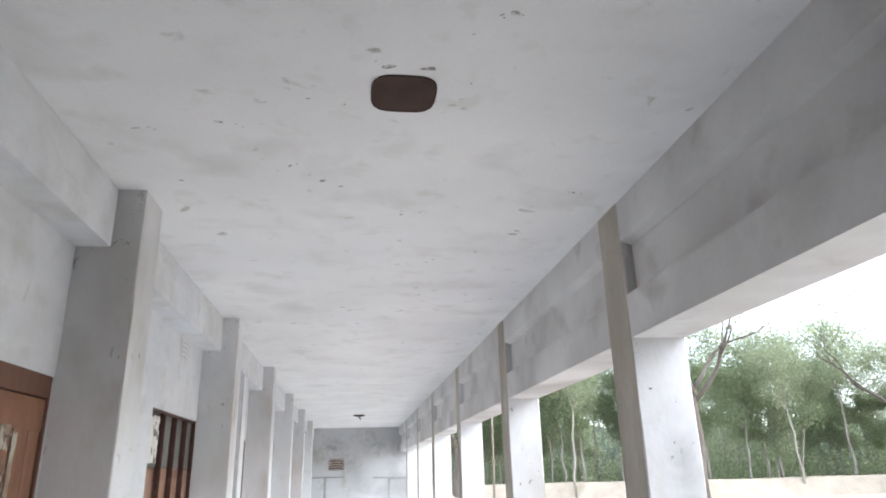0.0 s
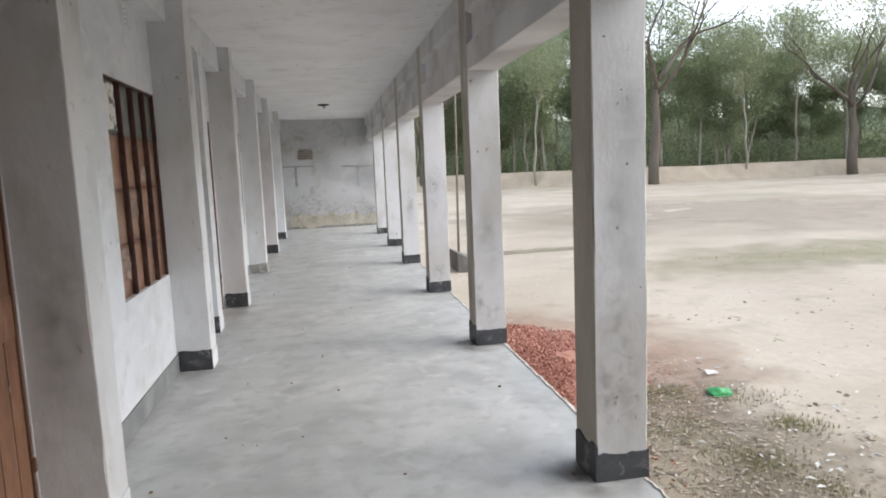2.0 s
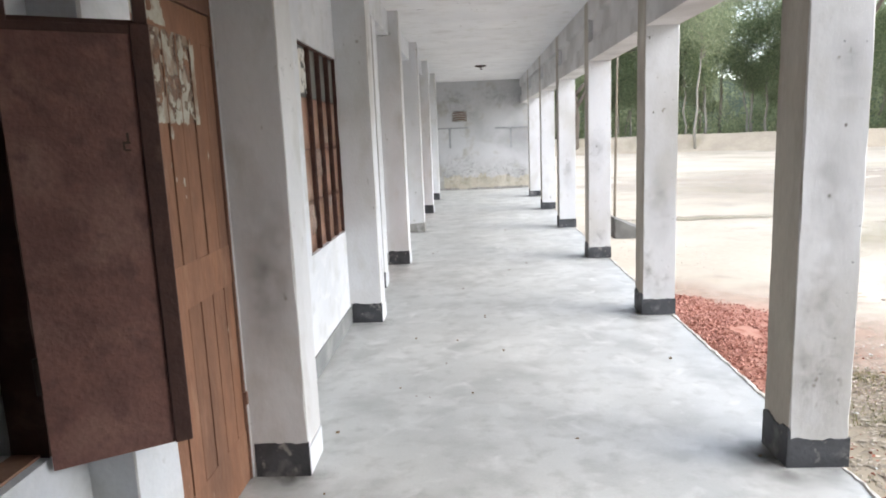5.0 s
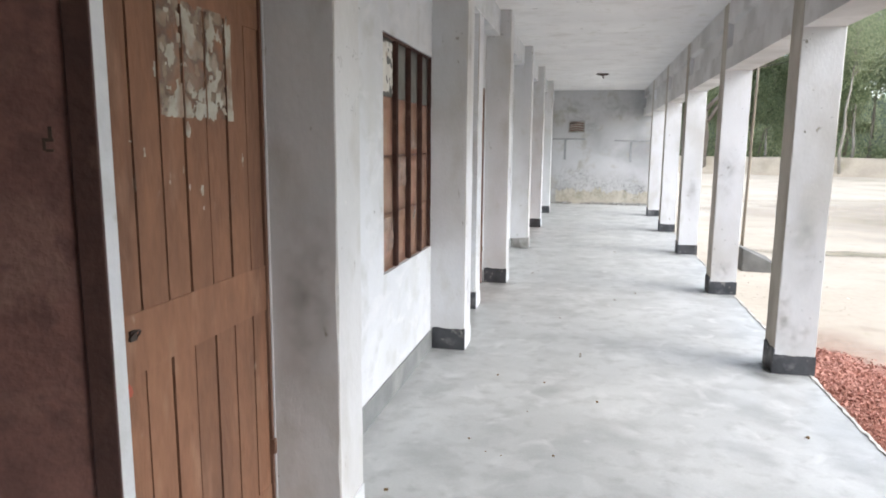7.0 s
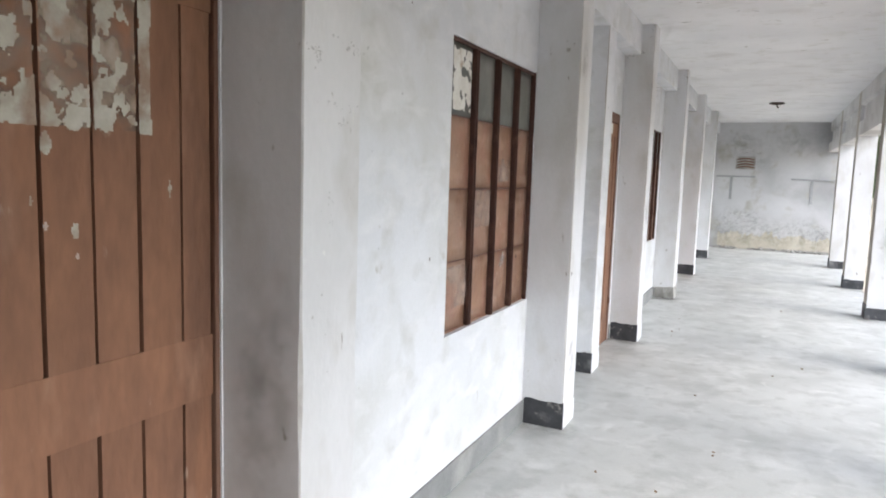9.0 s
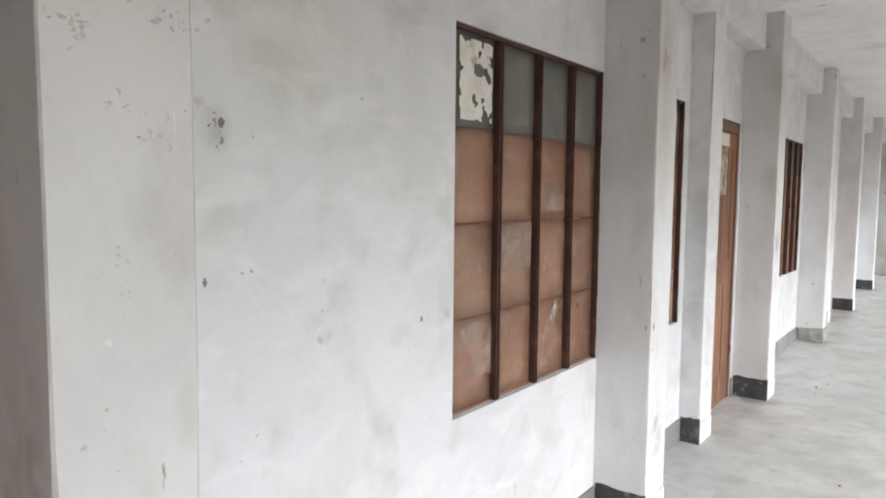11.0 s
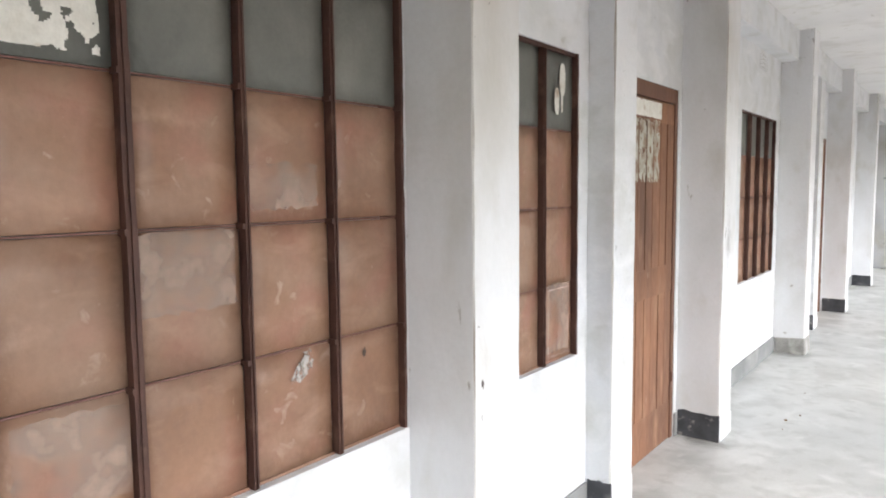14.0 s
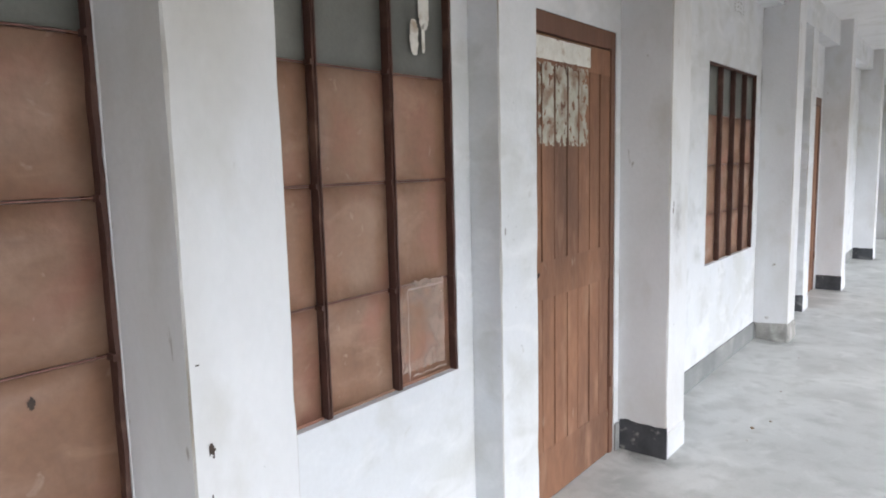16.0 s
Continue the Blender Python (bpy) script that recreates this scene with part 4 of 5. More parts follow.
def soft_tint(name, a, b, grain, thick):
    """A thin tint, for stains and painted shade, on a flat disc, ragged and fading out towards its rim; gives the
    shared mesh.
    """
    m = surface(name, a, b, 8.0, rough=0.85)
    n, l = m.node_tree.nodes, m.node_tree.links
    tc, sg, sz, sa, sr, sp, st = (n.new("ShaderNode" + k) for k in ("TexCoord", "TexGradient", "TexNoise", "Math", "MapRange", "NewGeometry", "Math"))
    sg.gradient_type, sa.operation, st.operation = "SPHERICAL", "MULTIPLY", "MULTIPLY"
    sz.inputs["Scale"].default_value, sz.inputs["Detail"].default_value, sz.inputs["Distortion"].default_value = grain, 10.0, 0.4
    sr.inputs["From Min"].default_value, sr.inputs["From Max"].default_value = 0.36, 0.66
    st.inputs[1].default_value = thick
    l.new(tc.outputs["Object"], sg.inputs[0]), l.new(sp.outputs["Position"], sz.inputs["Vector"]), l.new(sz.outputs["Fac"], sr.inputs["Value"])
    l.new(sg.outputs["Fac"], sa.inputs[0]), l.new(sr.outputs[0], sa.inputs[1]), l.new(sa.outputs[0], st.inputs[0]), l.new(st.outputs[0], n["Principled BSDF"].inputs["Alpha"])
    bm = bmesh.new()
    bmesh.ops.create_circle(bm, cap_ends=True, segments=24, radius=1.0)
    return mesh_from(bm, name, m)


disc = soft_tint("floor_smudge", (0.16, 0.155, 0.145), (0.11, 0.107, 0.10), 6.0, 0.9)
GREY_STAIN_SHADE = soft_tint("grey_stain", (0.30, 0.30, 0.295), (0.24, 0.24, 0.23), 7.0, 0.33)
BROWN_STAIN = soft_tint("brown_stain", (0.30, 0.255, 0.19), (0.23, 0.19, 0.14), 14.0, 0.45)
# stains on the faces that look back along the veranda: x, y, z, half width, half height
for mesh, label, rows in (
    (GREY_STAIN_SHADE, "grey rubbed stain on a shaft's whitewash", ((0.13, 1.02, 1.15, 0.125, 0.55), (2.54, 3.61, 1.28, 0.12, 0.22), (0.14, 1.02, 1.75, 0.11, 0.4), (0.12, 3.61, 0.95, 0.12, 0.45), (2.54, 3.61, 1.10, 0.127, 0.42), (2.58, 3.61, 1.75, 0.09, 0.3), (2.54, 6.165, 0.95, 0.125, 0.4), (2.52, 8.71, 1.25, 0.12, 0.35), (2.55, 11.38, 0.9, 0.11, 0.35))),
    (BROWN_STAIN, "brown grimy stain on a shaft's whitewash", ((2.54, 3.61, 0.50, 0.125, 0.42), (2.50, 3.61, 0.85, 0.09, 0.35), (0.13, 3.61, 0.9, 0.12, 0.4), (0.14, 1.02, 0.65, 0.12, 0.4), (0.20, 3.61, 1.05, 0.055, 0.3), (2.46, 3.61, 0.45, 0.07, 0.3), (2.45, 6.165, 0.4, 0.06, 0.25), (2.56, 6.165, 0.28, 0.10, 0.12), (2.54, 8.71, 0.26, 0.11, 0.12), (0.10, 1.02, 2.3, 0.1, 0.25)))):
    for x, y, z, w, h in rows:
        o = tagged(new(mesh.name, mesh), label, "stain", "stains on the shafts")
        o.matrix_basis = pose(x, y - 0.0022, z, 90, 0, 0) @ Matrix.Diagonal((w, h, 1, 1))
# grey discs paint shade high on the end wall; brown ones are damp
for mesh, label, rows in (
    (GREY_STAIN_SHADE, "dark grey patch painted as shade high on the end wall", ((0.7, 2.45, 0.6, 0.45), (1.8, 2.5, 0.75, 0.4), (0.9, 2.05, 0.5, 0.3))),
    (BROWN_STAIN, "brown rising damp on the end wall", ((0.45, 0.42, 0.45, 0.42), (0.95, 0.50, 0.5, 0.46), (1.5, 0.40, 0.5, 0.42), (2.05, 0.45, 0.5, 0.40), (2.4, 0.36, 0.3, 0.36), (0.7, 0.75, 0.5, 0.3)))):
    for x, z, w, h in rows:
        o = tagged(new(mesh.name, mesh), label, "stain", "damp patches on the end wall")
        o.matrix_basis = pose(x, END_Y - 0.0045, z, 90, 0, 0) @ Matrix.Diagonal((w, h, 1, 1))
# stains on the faces that look at the yard
for mesh, label, x, rows in (
    (BROWN_STAIN, "brown speckled stain on the whitewash", FRONT, ((8.80, 1.22, 0.08, 0.22), (6.25, 2.2, 0.08, 0.14), (6.28, 0.45, 0.1, 0.2))),
    (GREY_STAIN_SHADE, "grey smudge on the whitewashed wall", 0.0, ((4.082, 1.71, 0.05, 0.06),))):
    for y, z, w, h in rows:
        o = tagged(new(mesh.name, mesh), label, "stain", "smudges on the wall")
        o.matrix_basis = pose(x + 0.0025, y, z, 0, 90, 0) @ Matrix.Diagonal((h, w, 1, 1))
# dark discs paint contact shade and smears round every shaft's foot
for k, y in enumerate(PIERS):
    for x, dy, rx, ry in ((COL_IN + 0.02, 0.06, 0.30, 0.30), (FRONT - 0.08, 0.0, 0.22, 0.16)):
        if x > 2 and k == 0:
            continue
        o = tagged(new("floor_smudge", disc), "dark smear with painted shade on the cement at a shaft's foot", "stain", "smudges on the floor")
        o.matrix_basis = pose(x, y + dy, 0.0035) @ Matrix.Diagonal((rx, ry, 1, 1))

# ---- the yard's things ----
def flakes(name, label, category, spots, seed, material, size, lift=0.01, curl=0.3, upright=False):
    """Many loose leaves or blades as one sheet of small bent quads."""
    r = random.Random(seed)
    verts, faces = [], []
    for cx, cy, sx, sy, cnt in spots:
        for _ in range(cnt):
            x, y = cx + r.gauss(0, sx), cy + r.gauss(0, sy)
            if x < EDGE + 0.04:
                continue
            s = size[0] + (size[1] - size[0]) * r.random()
            a = r.random() * 6.28
            ux, uy = math.cos(a), math.sin(a)
            z = ground_z(x, y) + lift * r.random() + (0.0 if upright else 0.012)
            o = len(verts)
            if upright:
                lx, ly = (r.random() - 0.5) * s, (r.random() - 0.5) * s
                verts += [(x - ux * 0.006, y - uy * 0.006, z - 0.02), (x + ux * 0.006, y + uy * 0.006, z - 0.02), (x + lx, y + ly, z + s)]
                faces.append((o, o + 1, o + 2))
            else:
                w = 0.45 * s
                verts += [(x - ux * s / 2, y - uy * s / 2, z), (x - uy * w / 2, y + ux * w / 2, z + curl * s * r.random()), (x + ux * s / 2, y + uy * s / 2, z + 0.2 * s * r.random()), (x + uy * w / 2, y - ux * w / 2, z + curl * s * r.random())]
                faces += [(o, o + 1, o + 2), (o, o + 2, o + 3)]
    me = bpy.data.meshes.new(name)
    me.from_pydata(verts, [], faces)
    me.materials.append(material)
    return tagged(new(name, me), label, category, kind="stuff")


# the heap of broken brick beside the floor edge
def heap_z(x, y):
    u, v = (x - 2.7) / 1.0, (y - 6.3) / 1.6
    return ground_z(x, y) - 0.05 + 0.25 * math.exp(-(u * u) * 1.3 - (v * v) * 1.6) + 0.02 * noise.noise(Vector((x * 4, y * 4, 3)))


bm = bmesh.new()
nx, ny = 24, 46
g = [[bm.verts.new((x, y, heap_z(x, y))) for y in [3.9 + 4.8 * j / ny for j in range(ny + 1)]] for x in [EDGE + 0.002 + 2.1 * i / nx for i in range(nx + 1)]]
for i in range(nx):
    for j in range(ny):
        bm.faces.new((g[i][j], g[i + 1][j], g[i + 1][j + 1], g[i][j + 1]))
HEAP = surface("brick_dust", (0.38, 0.19, 0.14), (0.33, 0.14, 0.10), 6.0, (0.41, 0.255, 0.195), 2.6, (0.48, 0.70), 0.95, 0.6, 30, second=((0.27, 0.10, 0.07), 9.0, 0.54, 0.70))
thing("brick_heap", bm, HEAP, "low heap of red brick dust beside the floor", "heap", kind="stuff", smooth=True)
r = random.Random(77)
verts, faces = [], []
for _ in range(15000):
    x, y = EDGE + 0.01 + abs(r.gauss(0, 0.46)), r.gauss(6.2, 0.95)
    if noise.noise(Vector((x * 2.2, y * 1.6, 8))) + 0.5 * noise.noise(Vector((x * 6, y * 5, 2))) < -0.5:
        continue
    if x > 4.8 or not 3.9 < y < 8.7:
        continue
    s = 0.0035 + 0.0125 * r.random() ** 3
    rot = Euler((r.random() * 6, r.random() * 6, r.random() * 6)).to_matrix()
    o = len(verts)
    z = heap_z(x, y) + s * 0.3
    for c in ((-1, -1, -1), (1, -1, -1), (0, 1, -1), (-1, 0, 1), (1, 0.2, 0.9)):
        q = rot @ Vector([v * (0.5 + 0.5 * r.random()) * s for v in c])
        verts.append((max(x + q.x, EDGE + 0.004), y + q.y, z + q.z))
    faces += [tuple(o + i for i in f) for f in ((0, 2, 1), (0, 3, 2), (0, 1, 4, 3), (1, 2, 4), (2, 3, 4))]
me = bpy.data.meshes.new("brick_chips")
me.from_pydata(verts, [], faces)
me.materials.append(leaf_material("brick_chips_red", (0.23, 0.075, 0.05), (0.52, 0.27, 0.205)))
tagged(new("brick_chips", me), "broken red brick chips spread beside the veranda", "rubble", kind="stuff")

flakes("dry_leaves", "dry brown leaves scattered on the earth", "leaves", [(3.35, 4.3, 0.48, 0.85, 3600), (3.6, 4.6, 0.7, 0.9, 500), (6.0, 6.0, 1.6, 2.0, 350), (3.3, 9.6, 0.5, 1.2, 200), (5.2, 3.2, 0.8, 0.8, 300)], 8, leaf_material("leaf_litter", (0.11, 0.085, 0.055), (0.48, 0.42, 0.34)), (0.012, 0.05), curl=0.15)
flakes("grass_tufts", "sparse dry grass in the yard", "grass", [(2.9 + 1.2 * ((k * 0.618) % 1), 3.0 + 2.3 * ((k * 0.377) % 1), 0.07, 0.07, 30 + 25 * (k % 5)) for k in range(26)] + [(3.3, 5.05, 0.16, 0.14, 1300), (3.62, 5.15, 0.10, 0.10, 450), (3.45, 4.55, 0.09, 0.12, 320), (4.08, 4.42, 0.10, 0.07, 420), (3.5, 4.05, 0.16, 0.10, 500), (3.2, 3.8, 0.2, 0.1, 260), (4.0, 4.9, 0.2, 0.1, 120)] + [(7.5 + 4.5 * ((k * 0.618) % 1), 10.4 + 1.1 * ((k * 0.377) % 1), 0.45, 0.22, 60) for k in range(26)], 9, GRASS, (0.012, 0.034), upright=True)
flakes("pale_scraps", "pale bits of paper and plastic on the earth", "litter", [(4.1, 4.4, 0.55, 0.8, 130), (4.6, 5.0, 0.6, 0.8, 60), (7.0, 8.0, 2.5, 3.0, 30)], 10, LITTER, (0.012, 0.065))
flakes("brick_crumbs", "scattered red brick crumbs on the earth", "rubble", [(2.95, 4.75, 0.14, 0.55, 420), (3.5, 5.6, 0.4, 0.4, 200)], 13, CHIP, (0.008, 0.03), curl=0.5)
rubble("clods", "loose earth clods in the yard", [(6.7, 7.5, 1.2, 0.5, 50, GROUND_Z - 0.01), (5.6, 13.8, 1.3, 0.25, 90, GROUND_Z - 0.05), (4.2, 4.0, 0.6, 0.8, 160, GROUND_Z - 0.01), (9, 12, 3, 3, 40, GROUND_Z - 0.07)], 12, BANK, (0.01, 0.04))

def ground_patch(name, label, category, cx, cy, rx, ry, a, b, thick):
    """Loose cover lying over the ground, that thins out raggedly towards its rim."""
    m = surface(name, a, b, 3.0, rough=0.95, bump=0.4, grain=30)
    n, l = m.node_tree.nodes, m.node_tree.links
    geo, mp = n.new("ShaderNodeNewGeometry"), n.new("ShaderNodeMapping")
    mp.vector_type = "TEXTURE"
    mp.inputs["Location"].default_value, mp.inputs["Scale"].default_value = (cx, cy, GROUND_Z), (rx, ry, 3.0)
    ball, ns, add, rg = n.new("ShaderNodeTexGradient"), n.new("ShaderNodeTexNoise"), n.new("ShaderNodeMath"), n.new("ShaderNodeMapRange")
    ball.gradient_type, add.operation = "SPHERICAL", "ADD"
    ns.inputs["Scale"].default_value, ns.inputs["Detail"].default_value = 2.2 / max(0.5, min(rx, ry) / 1.5), 9.0
    rg.inputs["From Min"].default_value, rg.inputs["From Max"].default_value, rg.inputs["To Max"].default_value = 0.55, 1.25, thick
    l.new(geo.outputs["Position"], mp.inputs["Vector"]), l.new(mp.outputs[0], ball.inputs[0]), l.new(geo.outputs["Position"], ns.inputs["Vector"])
    l.new(ball.outputs["Fac"], add.inputs[0]), l.new(ns.outputs["Fac"], add.inputs[1]), l.new(add.outputs[0], rg.inputs["Value"])
    l.new(rg.outputs[0], n["Principled BSDF"].inputs["Alpha"])
    bm, k = bmesh.new(), 36
    g = [[bm.verts.new((max(EDGE + 0.003, cx + rx * (2 * i / k - 1)), cy + ry * (2 * j / k - 1), 0)) for j in range(k + 1)] for i in range(k + 1)]
    for v in bm.verts:
        v.co.z = ground_z(v.co.x, v.co.y) + 0.012
    for i in range(k):
        for j in range(k):
            if g[i + 1][j].co.x > g[i][j].co.x:
                bm.faces.new((g[i][j], g[i + 1][j], g[i + 1][j + 1], g[i][j + 1]))
    bmesh.ops.delete(bm, geom=[v for v in bm.verts if not v.link_faces], context="VERTS")
    return thing(name, bm, m, label, category, kind="stuff", smooth=True)


ground_patch("dark_soil", "darker brown soil with litter beside the columns", "soil", 2.95, 4.4, 1.5, 2.2, (0.27, 0.225, 0.16), (0.36, 0.31, 0.24), 0.9)
ground_patch("brick_dust_spill", "pinkish brick dust spread over the earth", "dust", 3.2, 6.5, 1.9, 2.3, (0.46, 0.31, 0.24), (0.52, 0.40, 0.32), 0.9)
ground_patch("thin_grass_cover", "thin olive grass cover in the yard", "grass", 9.8, 10.9, 4.6, 2.1, (0.35, 0.335, 0.205), (0.42, 0.385, 0.27), 0.6)
ground_patch("worn_field", "dry brownish trodden field in the yard", "soil", 14.0, 21.0, 11.0, 8.5, (0.40, 0.345, 0.275), (0.46, 0.40, 0.325), 0.7)
ground_patch("trodden_edge", "low dark clod line across the yard", "soil", 5.5, 13.72, 1.9, 0.34, (0.26, 0.235, 0.17), (0.34, 0.30, 0.22), 0.9)

bm = bmesh.new()
bmesh.ops.create_icosphere(bm, subdivisions=3, radius=0.075, matrix=pose(3.95, 5.03, ground_z(3.95, 5.03) + 0.035))
for v in bm.verts:
    o = v.co - Vector((3.95, 5.03, ground_z(3.95, 5.03)))
    f = 1 + 0.55 * noise.noise(v.co * 16)
    v.co = Vector((3.95, 5.03, ground_z(3.95, 5.03))) + Vector((o.x * f * 1.1, o.y * f * 0.8, max(0.004, o.z * 0.55 * f)))
thing("plastic_bag", bm, GREENBAG, "crumpled green plastic bag on the earth", "bag")
bm = bmesh.new()
z = ground_z(4.13, 5.44) + 0.02
q = [bm.verts.new(c) for c in ((4.08, 5.40, z), (4.16, 5.37, z + 0.012), (4.20, 5.46, z + 0.002), (4.10, 5.49, z + 0.015))]
bm.faces.new(q)
ob = thing("paper_scrap", bm, LITTER, "flat white paper scrap on the earth", "paper")

# the bamboo pole and the low cement block by the columns
thing("bamboo_pole", tube([(3.80 + 0.012 * k, 13.9 + 0.02 * k, GROUND_Z - 0.1 + 0.55 * k) for k in range(7)], [0.026 - 0.001 * k for k in range(7)], 8), BAMBOO, "slender bamboo pole standing in the yard", "pole", smooth=True)
bm = bmesh.new()
lo = [bm.verts.new(c) for c in ((3.3, 11.45, GROUND_Z - 0.15), (3.85, 11.45, GROUND_Z - 0.15), (3.85, 12.3, GROUND_Z - 0.15), (3.3, 12.3, GROUND_Z - 0.15))]
hi = [bm.verts.new(c) for c in ((3.3, 11.5, 0.09), (3.8, 11.5, -0.13), (3.8, 12.25, -0.11), (3.3, 12.25, 0.1))]
bm.faces.new(lo[::-1]), bm.faces.new(hi)
for k in range(4):
    bm.faces.new((lo[k], lo[(k + 1) % 4], hi[(k + 1) % 4], hi[k]))
bmesh.ops.bevel(bm, geom=bm.edges[:], offset=0.015, segments=2, affect="EDGES")
for v in bm.verts:
    v.co += noise.noise_vector(v.co * 5) * 0.025
thing("cement_block", bm, surface("dark_cement", (0.17, 0.165, 0.155), (0.11, 0.108, 0.1), 5.0, (0.26, 0.25, 0.23), 3.0, (0.5, 0.75), 0.95, 0.5, 40), "rough dark cement wedge beside the pole", "block")


# ---- the bank and the woods behind it ----
def ring(az):
    return 52 + max(0, min(1, (az - 28) / 16)) * 11


bm = bmesh.new()
rows = []
for k in range(0, 121):
    az = radians(-14 + k * 1.15)
    rr = ring(-14 + k * 1.15)
    prof = []
    for d, z in ((-1.2, -0.42), (-0.5, -0.1), (0.0, 0.35), (0.35, 0.78), (0.6, 0.84), (2.6, 0.82), (4.0, 0.3), (30.0, 0.25)):
        j = 0.12 * noise.noise(Vector((k * 0.4, d, 0)))
        prof.append(bm.verts.new((1.2 + (rr + d + j) * math.sin(az), 0.8 + (rr + d + j) * math.cos(az), z + j * 0.5 * (0 < d < 5))))
    rows.append(prof)
for a, b in zip(rows, rows[1:]):
    for k in range(7):
        bm.faces.new((a[k], b[k], b[k + 1], a[k + 1]))
thing("earth_bank", bm, BANK, "low pale earth bank along the yard's far side", "bank", kind="structure", smooth=True)


def leaf_cloud(name, centres, count, spread, size, rng):
    """Leaf sprays round the centres, each a bent quad of its own."""
    verts, faces = [], []
    for c, sp in centres:
        for _ in range(count):
            d = Vector((rng.gauss(0, 1), rng.gauss(0, 1), rng.gauss(0, 0.75))) * spread * sp
            p = Vector(c) + d
            s = size * (0.5 + rng.random())
            rot = Euler((rng.random() * 6, rng.random() * 6, rng.random() * 6)).to_matrix()
            o = len(verts)
            for q in ((-0.5, 0, 0), (0, -0.28, 0.12), (0.5, 0, -0.1), (0, 0.28, 0.1)):
                verts.append(tuple(p + rot @ (Vector(q) * s)))
            faces += [(o, o + 1, o + 2), (o, o + 2, o + 3)]
    me = bpy.data.meshes.new(name)
    me.from_pydata(verts, [], faces)
    return me


def limbs(bm, p, d, length, rad, depth, rng, tips, split=2, spread=0.55, sides=6):
    """A limb that bends, tapers and forks; collects the tips."""
    n = 4
    pts, rs = [p], [rad]
    for k in range(n):
        d = (d + Vector((rng.gauss(0, 0.13), rng.gauss(0, 0.13), rng.gauss(0, 0.08) + 0.03))).normalized()
        p = p + d * length / n
        pts.append(p)
        rs.append(rad * (1 - 0.38 * (k + 1) / n))
    tube(pts, rs, max(3, sides), bm)
    tips.append(p)
    if depth:
        for j in range(split + (rng.random() < 0.4)):
            a = Vector((rng.gauss(0, 1), rng.gauss(0, 1), rng.gauss(0, 0.6))).normalized()
            limbs(bm, p - d * length * 0.12 * j, (d + a * spread).normalized(), length * (0.62 + 0.2 * rng.random()), rs[-1] * 0.72, depth - 1, rng, tips, split, spread, sides - 1)


def woodland_tree(seed, height, crown_from, pale_leaf):
    rng = random.Random(seed)
    t = base_empty("tree", pose(0, 0, 0), "slender pale-trunked tree with loose green crown" if pale_leaf else "dark green woodland tree with thin trunk", "tree", "woodland trees")
    bm, tips = bmesh.new(), []
    lean = Vector((rng.gauss(0, 0.05), rng.gauss(0, 0.05), 1))
    pts = [lean * (height * 0.9 * k / 7) + Vector((0.12 * rng.gauss(0, 1), 0.12 * rng.gauss(0, 1), 0)) * (k > 0) for k in range(8)]
    pts[0].z = -0.3
    r0 = height * 0.008 + 0.03
    tube(pts, [r0 * (1 - 0.75 * k / 7) for k in range(8)], 7, bm)
    for k in range(9):
        h = crown_from + (0.85 * height - crown_from) * k / 8
        i = min(6, int(h / (height * 0.9) * 7))
        a = rng.random() * 6.28
        limbs(bm, pts[i].lerp(pts[i + 1], 0.5), Vector((math.cos(a), math.sin(a), 0.7)).normalized(), height * 0.13, r0 * 0.33, 1, rng, tips)
    part("trunk", bm, BARK, t, smooth=True)
    cs = [(p, 0.7 + 0.6 * rng.random()) for p in tips] + [(pts[-1] + Vector((rng.gauss(0, 0.6), rng.gauss(0, 0.6), rng.gauss(0, 0.5))), 1) for _ in range(4)]
    me = leaf_cloud("crown", cs, 220 if pale_leaf else 320, height * 0.062, 0.155, rng)
    me.materials.append(HAZY_LEAF_PALE if pale_leaf or seed % 3 == 0 else HAZY_LEAF)
    o = new("crown", me)
    o.parent = t
    return t


rng = random.Random(4)
kinds = [woodland_tree(100 + k, h, c, p) for k, (h, c, p) in enumerate([(8.0, 2.6, False), (9.0, 3.0, False), (7.0, 2.0, False), (10.5, 5.5, True), (8.5, 3.8, False), (12.5, 7.0, True)])]
spots = []
for k in range(84):
    az = -4 + k * 0.87 + rng.gauss(0, 0.35)
    spots.append((az, ring(az) + 4 + rng.random() * 9, k % 5 if rng.random() < 0.8 else 5))
first = set()
for az, d, kind in spots:
    a = radians(az)
    m = pose(1.2 + d * math.sin(a), 0.8 + d * math.cos(a), 0.25, 0, 0, rng.random() * 360) @ Matrix.Scale(0.85 + 0.3 * rng.random(), 4)
    if kind not in first:
        first.add(kind)
        kinds[kind].matrix_basis = m
    else:
        c = copy_thing(kinds[kind], m)
        c.matrix_basis = m
# dense undergrowth and further trees behind
cs = []
for k in range(300):
    az = radians(-12 + 118 * rng.random())
    d = ring(math.degrees(az)) + 16 + 8 * rng.random()
    cs.append(((1.2 + d * math.sin(az), 0.8 + d * math.cos(az), 0.4 + 6.2 * rng.random() ** 1.3), 1.0))
me = leaf_cloud("far_woods", cs, 300, 1.25, 0.30, rng)
me.materials.append(HAZY_LEAF_PALE)
tagged(new("far_woods", me), "dense dark green woods behind the bank", "woods", kind="stuff")
cs = []
for k in range(330):
    az = -12 + 100 * rng.random()
    d = ring(az) + 8 + 9 * rng.random()
    cs.append(((1.2 + d * math.sin(radians(az)), 0.8 + d * math.cos(radians(az)), 0.3 + 2.6 * rng.random() ** 1.6), 1.0))
me = leaf_cloud("undergrowth", cs, 150, 0.75, 0.26, rng)
me.materials.append(HAZY_LEAF)
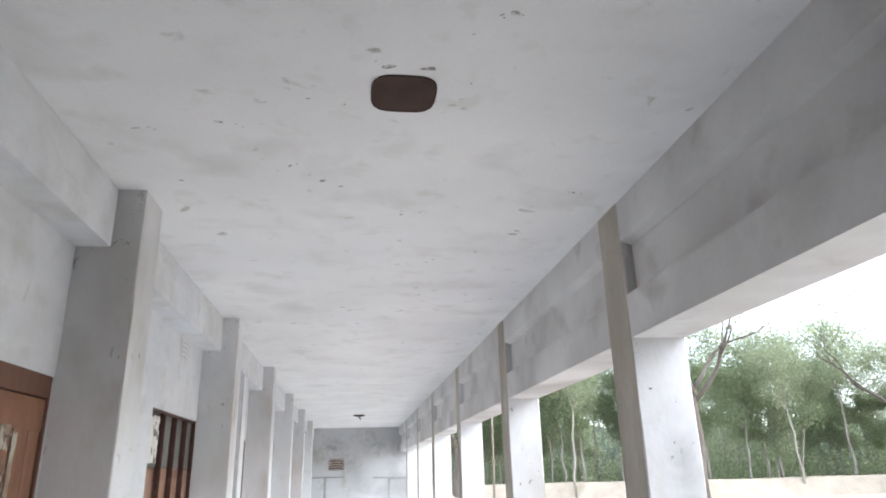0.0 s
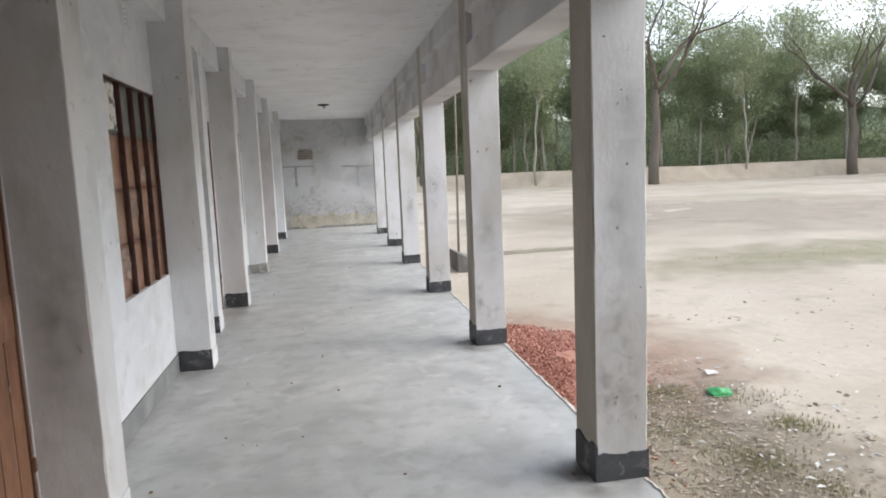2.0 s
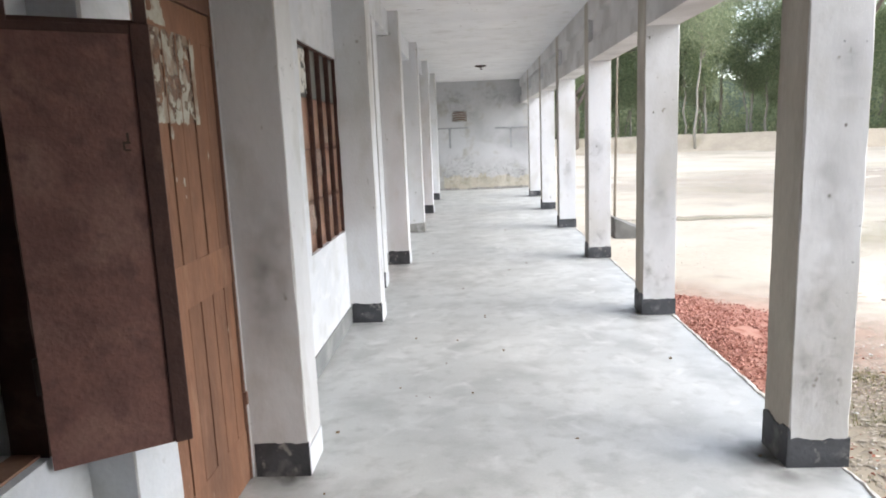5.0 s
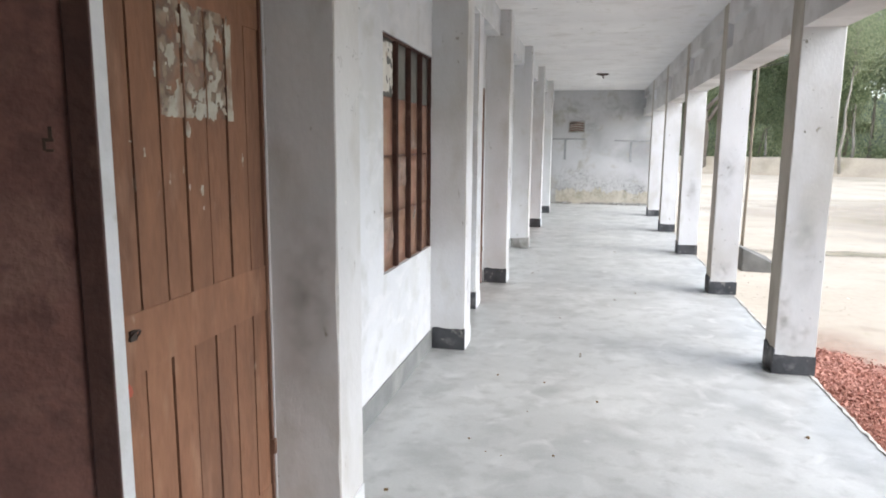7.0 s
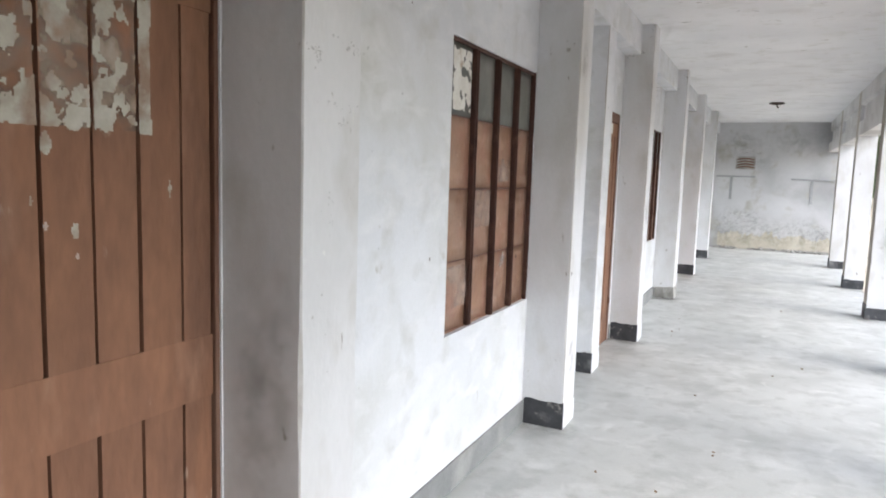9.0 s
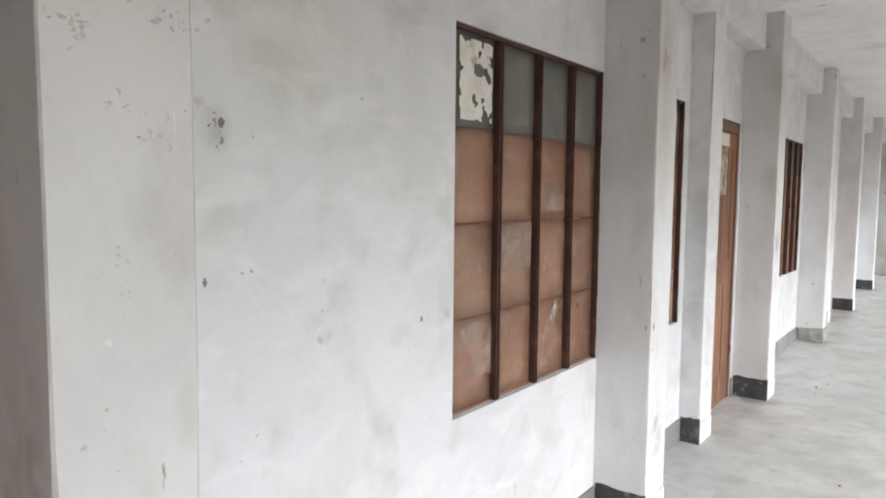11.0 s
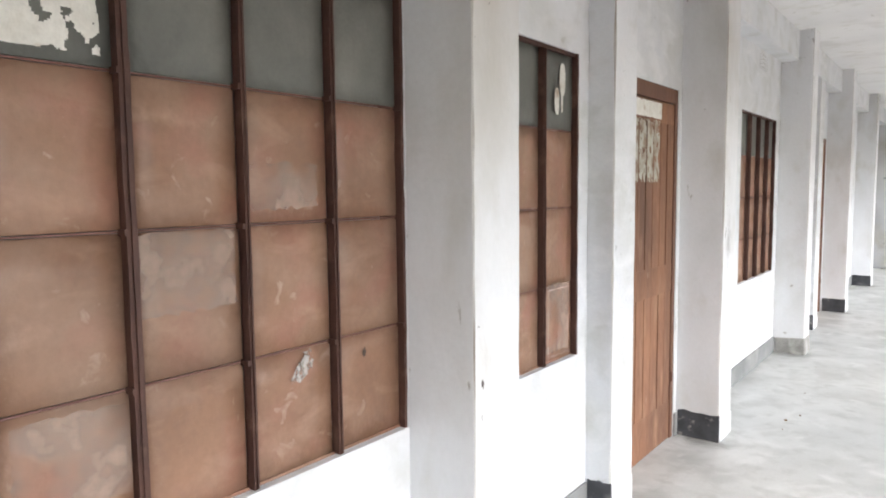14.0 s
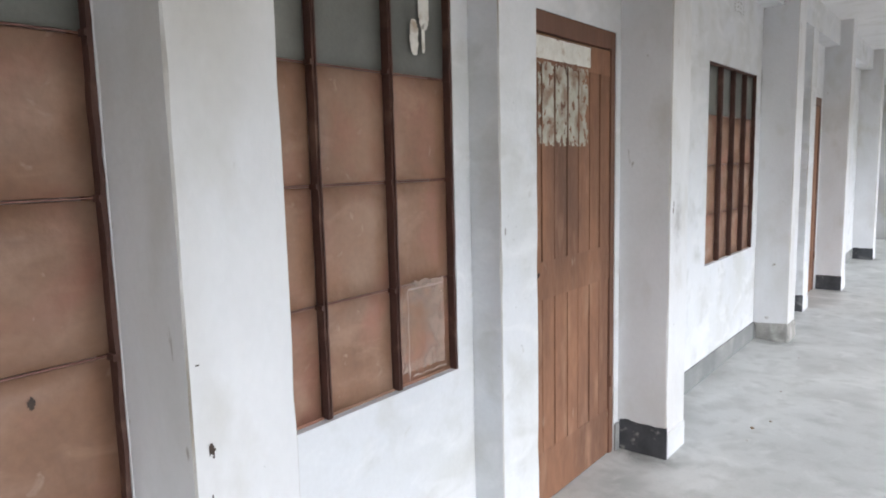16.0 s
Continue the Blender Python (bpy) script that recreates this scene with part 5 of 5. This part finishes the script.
tagged(new("undergrowth", me), "dense green shrubs between the trunks", "shrubs", kind="stuff")


WOODS = surface("deep_woods", (0.17, 0.21, 0.165), (0.135, 0.17, 0.135), 0.9, (0.21, 0.245, 0.185), 0.5, (0.5, 0.7), 0.95, 0.0, 4)
bm, rows = bmesh.new(), []
for k in range(0, 121):
    az = radians(-14 + k * 1.0)
    d = ring(-14 + k) + 27
    h = 6.0 + 1.6 * noise.noise(Vector((k * 0.5, 0, 0))) + 0.8 * noise.noise(Vector((k * 1.7, 3, 0)))
    rows.append([bm.verts.new((1.2 + d * math.sin(az), 0.8 + d * math.cos(az), z)) for z in (-0.5, h)])
for a, b in zip(rows, rows[1:]):
    bm.faces.new((a[0], b[0], b[1], a[1]))
thing("backdrop", bm, WOODS, "deep shade of the far woods", "woods", kind="structure")


def bare_tree(seed, m, height, leaf_count, lean):
    r = random.Random(seed)
    t = base_empty("bare_tree", m, "large nearly leafless tree with spreading forked branches", "tree", "bare trees")
    bm, tips = bmesh.new(), []
    pts = [Vector((lean * 0.1 * k + 0.08 * math.sin(k * 1.9 + seed), 0, height * 0.36 * k / 5 - 0.3 * (k == 0))) for k in range(6)]
    tube(pts, [0.40 - 0.035 * k for k in range(6)], 10, bm)
    part("trunk", bm, BARK_DARK, t, smooth=True)
    bm = bmesh.new()
    for k in range(4):
        a = k * 1.7 + r.random()
        limbs(bm, pts[-1] - Vector((0, 0, 0.3 * k)), Vector((0.75 * math.cos(a) + lean * 0.4, 0.75 * math.sin(a), 0.9)).normalized(), height * 0.22, 0.17, 6, r, tips, 2, 0.5, 7)
    part("branch_crown", bm, BARK_DARK, t, smooth=True)
    if leaf_count:
        me = leaf_cloud("leaves", [(p, 1.0) for p in tips[::9]], leaf_count, 0.3, 0.22, r)
        me.materials.append(HAZY_LEAF_PALE)
        o = new("leaves", me)
        o.parent = t
    return t


bare_tree(3, pose(24.5, 45.7, -0.35), 20.0, 6, 0.5)
bare_tree(9, pose(40.8, 45.8, -0.35), 15.6, 14, -0.3)
bare_tree(12, pose(45.5, 39.5, -0.35), 15.0, 14, 0.2)
bare_tree(21, pose(8.85, 52.2, -0.35), 12.0, 16, 0.1)
for m in (pose(17.0, 49.7, -0.15, 0, 0, 40) @ Matrix.Scale(0.85, 4), pose(33.0, 47.5, -0.1, 0, 0, 200) @ Matrix.Scale(0.8, 4)):
    copy_thing(kinds[5], m).matrix_basis = m
